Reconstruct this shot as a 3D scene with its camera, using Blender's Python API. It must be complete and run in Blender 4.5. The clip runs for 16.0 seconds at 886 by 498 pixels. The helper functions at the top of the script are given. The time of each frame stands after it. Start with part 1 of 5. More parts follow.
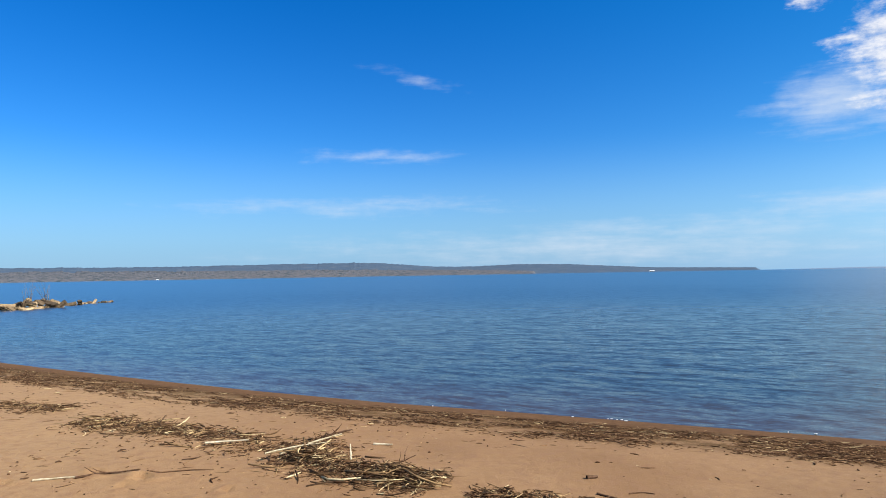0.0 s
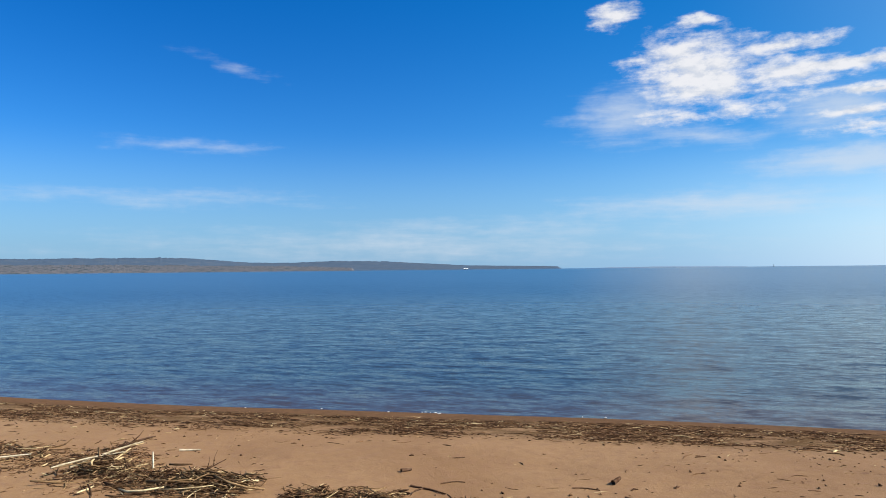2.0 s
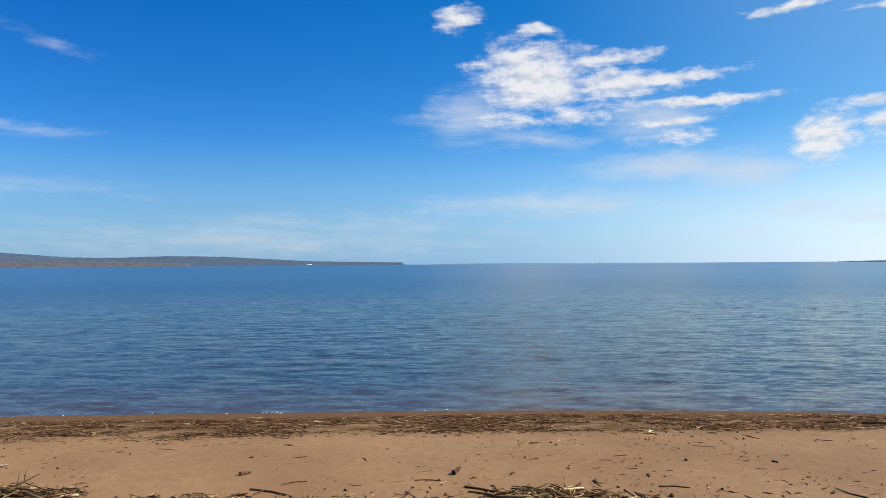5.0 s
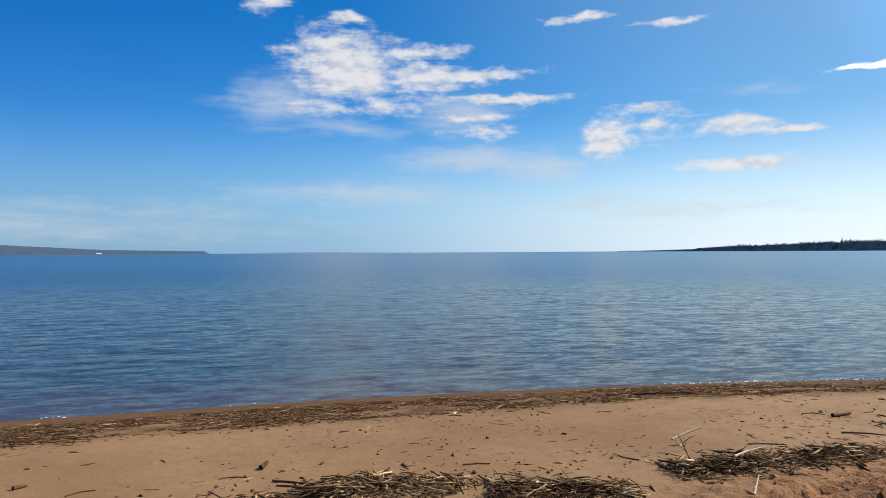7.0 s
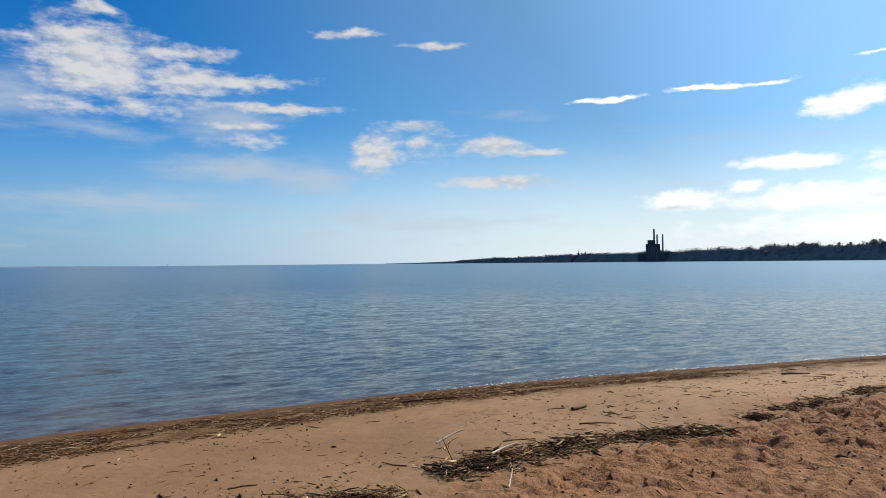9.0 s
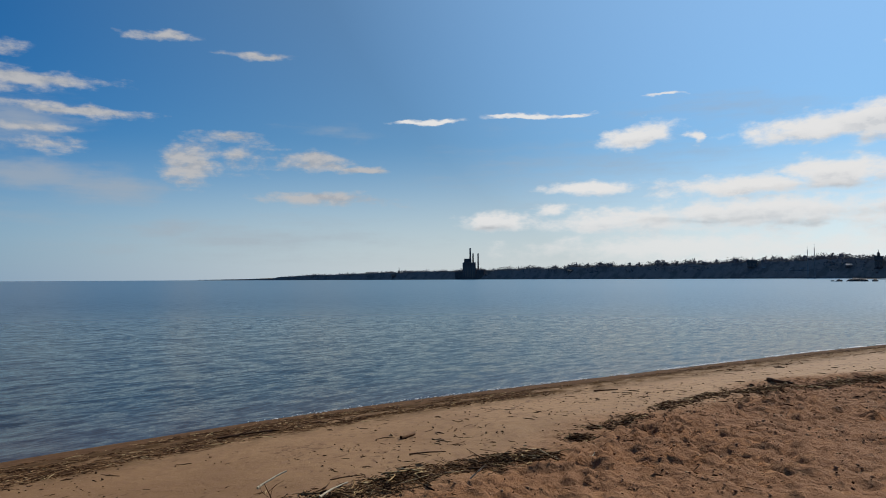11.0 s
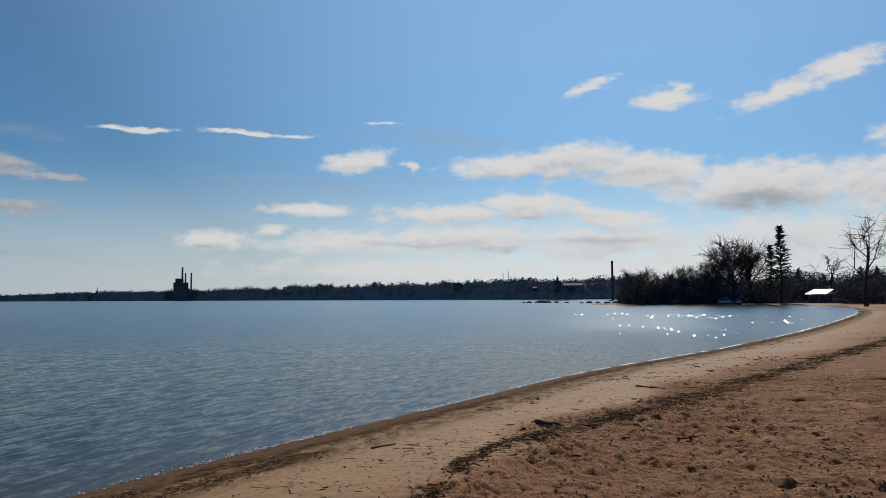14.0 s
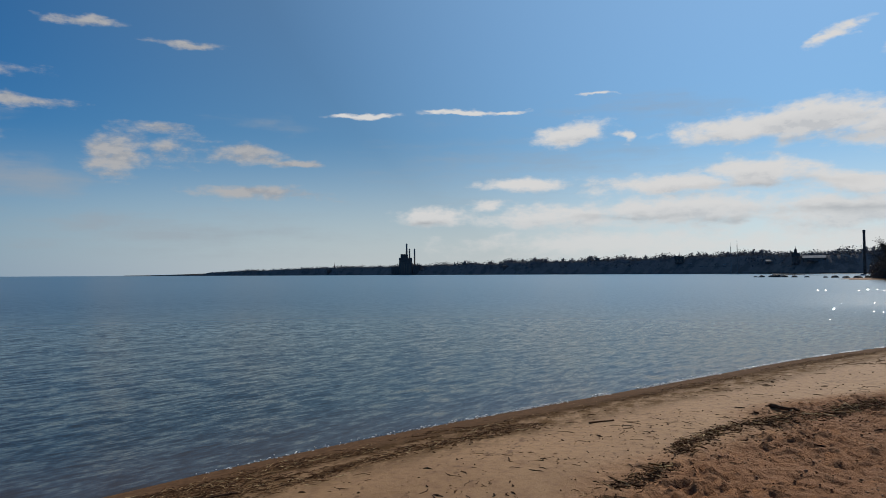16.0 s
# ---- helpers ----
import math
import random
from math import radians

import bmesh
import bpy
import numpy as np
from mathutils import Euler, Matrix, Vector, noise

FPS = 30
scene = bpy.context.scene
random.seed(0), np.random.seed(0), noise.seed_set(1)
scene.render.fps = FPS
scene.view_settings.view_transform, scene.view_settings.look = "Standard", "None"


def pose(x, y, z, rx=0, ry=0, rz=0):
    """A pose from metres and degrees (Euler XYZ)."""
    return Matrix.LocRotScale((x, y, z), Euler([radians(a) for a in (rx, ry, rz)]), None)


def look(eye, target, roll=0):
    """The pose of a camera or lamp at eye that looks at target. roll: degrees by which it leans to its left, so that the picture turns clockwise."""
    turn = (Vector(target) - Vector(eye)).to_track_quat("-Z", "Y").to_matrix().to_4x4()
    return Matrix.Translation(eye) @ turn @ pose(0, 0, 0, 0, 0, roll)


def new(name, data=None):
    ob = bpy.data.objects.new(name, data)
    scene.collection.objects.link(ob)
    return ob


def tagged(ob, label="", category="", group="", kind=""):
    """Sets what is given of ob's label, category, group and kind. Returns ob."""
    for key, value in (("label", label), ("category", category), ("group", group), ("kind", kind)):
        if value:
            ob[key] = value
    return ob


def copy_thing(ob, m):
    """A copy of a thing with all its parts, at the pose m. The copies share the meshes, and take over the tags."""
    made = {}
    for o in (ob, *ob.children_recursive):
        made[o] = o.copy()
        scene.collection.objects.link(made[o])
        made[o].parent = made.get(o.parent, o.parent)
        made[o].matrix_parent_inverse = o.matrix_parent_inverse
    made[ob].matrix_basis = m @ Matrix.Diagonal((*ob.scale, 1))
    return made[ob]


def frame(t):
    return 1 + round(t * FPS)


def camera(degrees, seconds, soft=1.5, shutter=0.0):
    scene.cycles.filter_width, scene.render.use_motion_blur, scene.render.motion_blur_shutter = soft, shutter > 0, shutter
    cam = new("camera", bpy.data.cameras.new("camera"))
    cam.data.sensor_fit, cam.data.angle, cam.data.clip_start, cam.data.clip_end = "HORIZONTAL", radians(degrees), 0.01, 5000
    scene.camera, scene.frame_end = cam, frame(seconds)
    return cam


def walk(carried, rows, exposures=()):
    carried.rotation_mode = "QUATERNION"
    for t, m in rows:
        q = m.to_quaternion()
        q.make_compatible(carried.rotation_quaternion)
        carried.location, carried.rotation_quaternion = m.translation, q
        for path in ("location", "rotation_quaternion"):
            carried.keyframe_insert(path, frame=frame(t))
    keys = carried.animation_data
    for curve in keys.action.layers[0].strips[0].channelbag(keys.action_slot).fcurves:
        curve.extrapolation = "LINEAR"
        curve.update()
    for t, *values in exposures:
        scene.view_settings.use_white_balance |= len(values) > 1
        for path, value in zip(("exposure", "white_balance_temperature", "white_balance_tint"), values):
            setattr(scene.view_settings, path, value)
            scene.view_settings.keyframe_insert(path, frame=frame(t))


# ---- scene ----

# ---------------------------------------------------------------- camera
cam = camera(65.0, 16.0, soft=0.95)
EYE, WALKED = Vector((0.0, 0.0, 1.95)), Vector((1.44, 1.10, 2.38))
# seconds, share of the way walked along the sand, yaw, pitch, roll
ROWS = [
    (0.0, 0.0, 0.0, 2.13, 0.98), (0.5, 0.0, -4.16, 1.89, 0.80), (1.0, 0.0, -8.06, 1.81, 0.77),
    (1.5, 0.0, -11.69, 1.67, 0.64), (2.0, 0.0, -14.86, 1.68, 0.58), (2.5, 0.0, -17.91, 1.77, 0.48),
    (3.0, 0.0, -21.04, 1.85, 0.32), (3.5, 0.0, -24.58, 1.93, 0.13), (5.8, 0.0, -30.92, 0.27, 0.85),
    (6.0, 0.0, -32.82, 0.10, 0.80), (6.5, 0.0, -38.02, 0.02, 0.62), (7.0, 0.0, -43.08, 0.26, 0.34),
    (7.5, 0.0, -47.50, 0.32, 0.30), (8.0, 0.0, -51.44, 0.47, 0.14), (8.5, 0.0, -56.24, 0.49, 0.21),
    (9.0, 0.0, -61.88, 1.15, 0.58), (9.5, 0.0, -66.77, 1.35, 0.99), (10.0, 0.0, -68.94, 1.79, 1.01),
    (10.2, 0.0, -70.25, 1.87, 0.75), (12.3, 0.85, -86.3, 4.40, 0.60), (12.5, 0.94, -87.7, 4.80, 0.55), (13.0, 1.0, -94.30, 5.22, 0.45),
    (13.5, 1.0, -98.33, 4.40, 0.35), (14.0, 1.0, -99.35, 4.05, 0.30), (14.5, 1.0, -96.65, 3.54, 0.22),
    (15.0, 1.0, -91.90, 2.96, 0.22), (15.5, 1.0, -86.48, 2.50, 0.25), (16.0, 1.0, -81.80, 2.03, 0.35),
]
EXPOSURES = [(0.0, 1.02), (3.5, 0.80), (6.2, 0.86), (6.5, 0.86), (7.0, 0.72), (7.5, 0.54), (8.5, 0.50), (9.0, 0.54), (9.5, 0.45), (10.2, 0.28), (12.3, -0.34), (12.6, -0.32), (13.2, -0.21), (16.0, -0.22)]
walk(cam, [(t, pose(*EYE.lerp(WALKED, k), 90 + pitch, roll, yaw)) for t, k, yaw, pitch, roll in ROWS], EXPOSURES)

# ---------------------------------------------------------------- sky, clouds and sun
SUN_AZ, SUN_EL = 115.0, 37.0     # degrees clockwise from +y, degrees up


def bearing(az, dist, z=0.0):
    """The place at that bearing and distance from the origin."""
    return Vector((math.sin(radians(az)) * dist, math.cos(radians(az)) * dist, z))


sun = new("sun", bpy.data.lights.new("sun", "SUN"))
sun.data.energy, sun.data.angle, sun.data.color = 4.6, radians(0.53), (1.0, 0.94, 0.86)
sun.matrix_world = look(bearing(SUN_AZ, math.cos(radians(SUN_EL)) * 100, math.sin(radians(SUN_EL)) * 100), (0, 0, 0))

# clouds: bearing, elevation, half width, half height (degrees), thickness, tilt (degrees)
CUMULUS = [
    (35.3, 14.9, 4.5, 2.9, 1.05, -10), (41.8, 14.2, 4.2, 1.2, 0.9, -4), (28.9, 19.4, 1.7, 1.0, 0.85, 8), (35.4, 18.6, 1.3, 0.7, 0.75, 0),
    (41.3, 16.1, 3.9, 0.55, 0.9, 4), (45.6, 14.3, 4.8, 0.62, 0.95, 4), (48.3, 12.35, 5.2, 0.40, 1.0, 3), (45.6, 10.9, 2.8, 0.33, 0.75, 2),
    (46.7, 9.7, 2.8, 0.6, 0.75, 0), (38.6, 11.9, 3.0, 0.8, 0.65, -6), (33.0, 11.8, 2.6, 0.7, 0.5, 0),
    (56.5, 9.0, 2.3, 1.7, 0.9, 14), (59.7, 11.1, 2.3, 0.45, 0.8, -3), (60.4, 9.7, 2.2, 1.0, 0.55, 0),
    (65.8, 9.4, 2.8, 0.75, 0.95, 2), (69.6, 8.85, 2.3, 0.36, 0.9, 2), (66.3, 6.45, 5.4, 0.55, 0.75, 3),
    (54.4, 18.35, 2.6, 0.30, 0.8, -3), (61.8, 17.5, 2.8, 0.30, 0.85, 1),
]
LOW_BANK = [
    (75.6, 12.8, 2.8, 0.19, 0.95, 3), (83.6, 13.1, 2.9, 0.20, 1.0, 2), (87.6, 13.2, 1.8, 0.15, 0.9, 0), (94.6, 14.1, 1.3, 0.12, 0.8, 0),
    (92.3, 11.2, 2.9, 0.85, 1.0, 8), (96.9, 10.7, 0.6, 0.5, 0.8, 0),
    (104.6, 10.7, 4.6, 0.9, 1.05, 0), (110.0, 11.0, 5.0, 1.4, 1.2, -2), (116.4, 9.9, 5.6, 1.4, 1.2, -8), (124.5, 8.3, 7.0, 1.8, 1.15, -4), (134.0, 8.0, 6.0, 2.0, 1.1, 0),
    (100.5, 6.9, 6.0, 0.8, 1.0, 4), (106.4, 7.4, 4.2, 1.1, 1.05, 0), (112.6, 6.4, 4.6, 0.7, 0.95, -6), (88.8, 7.2, 3.1, 0.6, 0.9, 4), (85.8, 5.6, 1.5, 0.45, 0.7, 0),
    (81.2, 4.7, 2.7, 0.75, 0.9, 0), (91.0, 4.5, 6.0, 1.0, 0.9, 2), (101.5, 4.8, 8.0, 1.3, 0.95, 0), (113.0, 4.4, 8.0, 1.4, 0.95, 0), (125.5, 4.4, 7.0, 1.8, 0.95, 3), (138.0, 5.0, 9.0, 2.5, 0.9, 0), (97.0, 2.3, 13.0, 1.2, 0.75, 0), (118.0, 2.2, 15.0, 1.5, 0.8, 0),
    (111.7, 16.7, 1.6, 0.5, 0.85, 20), (117.5, 15.4, 2.4, 0.8, 0.9, -4), (118.4, 16.2, 0.9, 0.5, 0.7, 0), (125.6, 14.9, 3.4, 0.8, 0.95, 12), (130.0, 16.4, 3.0, 0.9, 0.95, 14), (133.2, 10.9, 1.6, 1.0, 0.8, 0), (150.0, 14.0, 9.0, 3.0, 1.0, 0),
]
WISPS = [
    (29.9, 12.0, 4.2, 2.3, 0.85, 4), (34.8, 10.2, 5.6, 0.8, 0.7, -6), (46.0, 7.5, 7.5, 1.0, 0.95, -2), (51.0, 6.9, 4.2, 1.2, 0.85, 0), (44.5, 11.2, 4.5, 2.0, 0.8, 0), (55.2, 3.9, 3.2, 0.8, 0.75, 2),
    (36.0, 4.8, 11.0, 1.1, 0.62, 3), (18.0, 3.3, 13.0, 0.8, 0.45, 2), (12.0, 2.0, 21.0, 1.5, 0.5, 1), (-4.8, 9.75, 5.0, 0.55, 0.48, -5), (-1.7, 15.8, 2.8, 0.5, 0.36, -14),
    (-8.0, 5.7, 11.0, 0.7, 0.36, 0), (61.0, 3.2, 12.0, 1.6, 0.45, 0), (99.0, 12.8, 6.5, 1.0, 0.45, -3), (68.0, 11.9, 3.0, 0.5, 0.3, 0), (90.0, 8.8, 12.0, 2.4, 0.3, 0),
]
SHADED = [(123.8, 7.1, 4.6, 0.75, 1.3, -3), (80.6, 4.2, 1.6, 0.35, 0.7, 0), (97.0, 4.4, 5.0, 0.35, 0.6, 0), (104.0, 3.9, 4.0, 0.3, 0.5, 0), (112.0, 4.6, 6.0, 0.45, 0.6, 0), (107.0, 6.5, 6.0, 0.35, 0.45, 0), (109.0, 9.6, 6.0, 0.4, 0.4, -4)]


class Nodes:
    """Short hand for wiring a node tree."""

    def __init__(self, tree):
        self.tree = tree

    def add(self, kind, **settings):
        node = self.tree.nodes.new(kind)
        for key, value in settings.items():
            if key == "operation":
                node.operation = value
            elif key == "blend_type":
                node.blend_type = value
            elif key == "data_type":
                node.data_type = value
        return node

    def put(self, value, socket):
        if isinstance(value, bpy.types.NodeSocket):
            self.tree.links.new(value, socket)
        else:
            socket.default_value = value

    def math(self, op, a, b=0.0, c=0.0, clamp=False):
        n = self.add("ShaderNodeMath", operation=op)
        n.use_clamp = clamp
        self.put(a, n.inputs[0]), self.put(b, n.inputs[1]), self.put(c, n.inputs[2])
        return n.outputs[0]

    def vec(self, op, a, b=(0, 0, 0)):
        n = self.add("ShaderNodeVectorMath", operation=op)
        self.put(a, n.inputs[0]), self.put(b, n.inputs[1])
        return n.outputs["Value"] if op in ("LENGTH", "DOT_PRODUCT") else n.outputs[0]

    def xyz(self, x, y, z):
        n = self.add("ShaderNodeCombineXYZ")
        self.put(x, n.inputs[0]), self.put(y, n.inputs[1]), self.put(z, n.inputs[2])
        return n.outputs[0]

    def noise(self, vector, scale, detail=4.0, rough=0.55, colour=False):
        n = self.add("ShaderNodeTexNoise")
        self.put(vector, n.inputs["Vector"])
        n.inputs["Scale"].default_value, n.inputs["Detail"].default_value, n.inputs["Roughness"].default_value = scale, detail, rough
        return n.outputs["Color" if colour else "Fac"]

    def ramp(self, value, lo, hi, a=0.0, b=1.0, smooth=True):
        n = self.add("ShaderNodeMapRange")
        n.interpolation_type = "SMOOTHSTEP" if smooth else "LINEAR"
        self.put(value, n.inputs["Value"])
        for key, v in (("From Min", lo), ("From Max", hi), ("To Min", a), ("To Max", b)):
            self.put(v, n.inputs[key])
        return n.outputs["Result"]

    def mix(self, factor, a, b, blend="MIX"):
        n = self.add("ShaderNodeMix", data_type="RGBA", blend_type=blend)
        self.put(factor, n.inputs[0]), self.put(a, n.inputs[6]), self.put(b, n.inputs[7])
        return n.outputs[2]


def build_sky():
    world = bpy.data.worlds.new("sky")
    scene.world = world
    world.use_nodes = True
    tree = world.node_tree
    tree.nodes.clear()
    n = Nodes(tree)
    sky = n.add("ShaderNodeTexSky")
    sky.sky_type, sky.sun_disc = "NISHITA", False
    sky.sun_elevation, sky.sun_rotation = radians(SUN_EL), radians(SUN_AZ)
    sky.altitude, sky.air_density, sky.dust_density, sky.ozone_density = 200.0, 1.0, 0.1, 4.0
    coord = n.add("ShaderNodeTexCoord").outputs["Generated"]
    way = n.vec("NORMALIZE", coord)
    split = n.add("ShaderNodeSeparateXYZ")
    tree.links.new(way, split.inputs[0])
    az = n.math("MULTIPLY", n.math("ARCTAN2", split.outputs[0], split.outputs[1]), 57.29578)
    el = n.math("MULTIPLY", n.math("ARCSINE", split.outputs[2]), 57.29578)
    place = n.xyz(az, el, 0.0)
    # uneven outlines: the field is pushed about by coarse and fine noise, wider than high
    flat = n.vec("MULTIPLY", place, (0.30, 0.75, 1.0))
    push = n.vec("SUBTRACT", n.noise(flat, 0.8, 4.0, 0.6, colour=True), (0.5, 0.5, 0.5))
    warped = n.vec("ADD", place, n.vec("MULTIPLY", push, (5.0, 1.5, 0.0)))
    puff = n.noise(n.vec("MULTIPLY", place, (0.50, 0.95, 1.0)), 1.1, 7.0, 0.62)
    puff = n.math("SUBTRACT", puff, 0.5)
    streak = n.math("SUBTRACT", n.noise(n.vec("MULTIPLY", place, (0.14, 1.1, 1.0)), 1.0, 6.0, 0.6), 0.5)

    def field(clouds, spot=warped):
        total = None
        for a, e, w, h, thick, tilt in clouds:
            lay = spot
            if abs(tilt) > 5:
                turned = n.add("ShaderNodeVectorRotate")
                turned.rotation_type = "Z_AXIS"
                n.put(spot, turned.inputs["Vector"])
                turned.inputs["Center"].default_value = (a, e, 0)
                turned.inputs["Angle"].default_value = radians(-tilt)
                lay = turned.outputs[0]
            off = n.vec("MULTIPLY", n.vec("SUBTRACT", lay, (a, e, 0)), (1 / w, 1 / h, 0))
            v = n.math("MULTIPLY", n.math("SUBTRACT", 1.25, n.vec("LENGTH", off)), thick)
            total = v if total is None else n.math("SMOOTH_MAX", total, v, 0.12)
        return total

    heaps = n.math("MULTIPLY_ADD", streak, 1.2, n.math("MULTIPLY_ADD", puff, 1.7, field(CUMULUS)))
    billow = n.math("SUBTRACT", n.noise(n.vec("MULTIPLY", place, (0.42, 0.85, 1.0)), 0.9, 7.0, 0.55), 0.5)
    banks = n.math("MULTIPLY_ADD", puff, 1.5, n.math("MULTIPLY_ADD", billow, 1.2, field(LOW_BANK)))
    # how much cloud lies overhead, a little higher up: the undersides are grey
    above = n.math("MULTIPLY_ADD", billow, 1.2, field(LOW_BANK[4:21], n.vec("ADD", warped, (0.0, 0.75, 0.0))))
    under = n.ramp(above, 0.25, 1.15)
    thin = n.math("MULTIPLY_ADD", streak, 1.3, n.math("MULTIPLY_ADD", puff, 0.6, field(WISPS)))
    heap = n.ramp(heaps, -0.05, 0.95, 0.0, 0.93)
    bank = n.math("MULTIPLY", n.ramp(banks, -0.10, 0.80, 0.0, 0.97), n.ramp(el, 0.5, 6.5, 0.62, 1.0))
    wisp = n.ramp(thin, -0.1, 1.15, 0.0, 0.66)
    puff_up = n.math("SUBTRACT", n.noise(n.vec("MULTIPLY", n.vec("ADD", place, (0.15, 0.55, 0.0)), (0.50, 0.95, 1.0)), 1.1, 7.0, 0.62), 0.5)
    lit = n.ramp(n.math("SUBTRACT", puff, puff_up), -0.16, 0.10)
    dark = n.ramp(n.math("MULTIPLY_ADD", puff, 0.6, field(SHADED)), -0.1, 1.2)
    white = n.mix(n.math("MULTIPLY", under, n.ramp(lit, 0.0, 1.0, 0.75, 0.35)), (15.2, 15.0, 14.8, 1), (10.6, 11.0, 11.6, 1))
    white = n.mix(n.math("MULTIPLY", dark, 0.68), white, (5.4, 5.9, 6.6, 1))
    hue = n.add("ShaderNodeHueSaturation")
    hue.inputs["Saturation"].default_value = 1.4
    n.put(sky.outputs[0], hue.inputs["Color"])
    # moist air over the lake pales the lowest degrees
    toward = n.vec("DOT_PRODUCT", way, tuple(bearing(SUN_AZ, math.cos(radians(SUN_EL)), math.sin(radians(SUN_EL)))))
    tint = n.mix(n.ramp(toward, -0.3, 0.7), (0.74, 1.12, 1.50, 1), (0.93, 1.09, 1.15, 1))
    clear = n.mix(1.0, hue.outputs[0], tint, "MULTIPLY")
    # the clear air low over the lake is deeper blue than the sky overhead
    clear = n.mix(n.ramp(el, 24.0, 50.0, 0.0, 0.85), clear, n.mix(1.0, sky.outputs[0], (0.68, 0.60, 0.54, 1), "MULTIPLY"))
    clear = n.mix(n.ramp(toward, 0.30, 1.0, 0.0, 0.44), clear, (5.7, 8.0, 9.4, 1))
    haze = n.mix(n.ramp(toward, 0.05, 0.85), (2.65, 4.75, 7.45, 1), (10.8, 11.4, 11.8, 1))
    clear = n.mix(n.ramp(el, 11.5, -1.2, 0.0, 0.9), clear, haze)
    # the veil of light round the sun
    glare = n.math("MULTIPLY", n.ramp(toward, 0.72, 0.95, 1.0, 1.65, smooth=False), n.math("MULTIPLY", n.ramp(toward, -0.25, 0.32, 0.98, 1.21), n.ramp(toward, 0.45, 0.8, 1.0, 0.92)))
    clear = n.mix(1.0, clear, n.xyz(glare, glare, glare), "MULTIPLY")
    colour = n.mix(wisp, clear, (7.0, 7.8, 8.8, 1))
    colour = n.mix(heap, colour, n.mix(lit, (7.6, 7.9, 8.5, 1), (9.5, 9.45, 9.6, 1)))
    colour = n.mix(bank, colour, white)
    back = n.add("ShaderNodeBackground")
    back.inputs["Strength"].default_value = 0.052
    tree.links.new(colour, back.inputs["Color"])
    tree.links.new(back.outputs[0], n.add("ShaderNodeOutputWorld").inputs["Surface"])
    world.cycles.sampling_method, world.cycles.sample_map_resolution = "MANUAL", 1024


build_sky()


# ---------------------------------------------------------------- materials
def material(name):
    mat = bpy.data.materials.new(name)
    mat.use_nodes = True
    tree = mat.node_tree
    tree.nodes.clear()
    n = Nodes(tree)
    bsdf = n.add("ShaderNodeBsdfPrincipled")
    tree.links.new(bsdf.outputs[0], n.add("ShaderNodeOutputMaterial").inputs["Surface"])
    return mat, n, bsdf


def bump(n, bsdf, height, strength, distance):
    b = n.add("ShaderNodeBump")
    b.inputs["Strength"].default_value, b.inputs["Distance"].default_value = strength, distance
    n.put(height, b.inputs["Height"])
    n.put(b.outputs[0], bsdf.inputs["Normal"])


def position(n):
    return n.add("ShaderNodeNewGeometry").outputs["Position"]


def island(n):
    return n.add("ShaderNodeNewGeometry").outputs["Random Per Island"]


def attribute(n, name):
    a = n.add("ShaderNodeAttribute")
    a.attribute_name = name
    return a.outputs["Fac"]


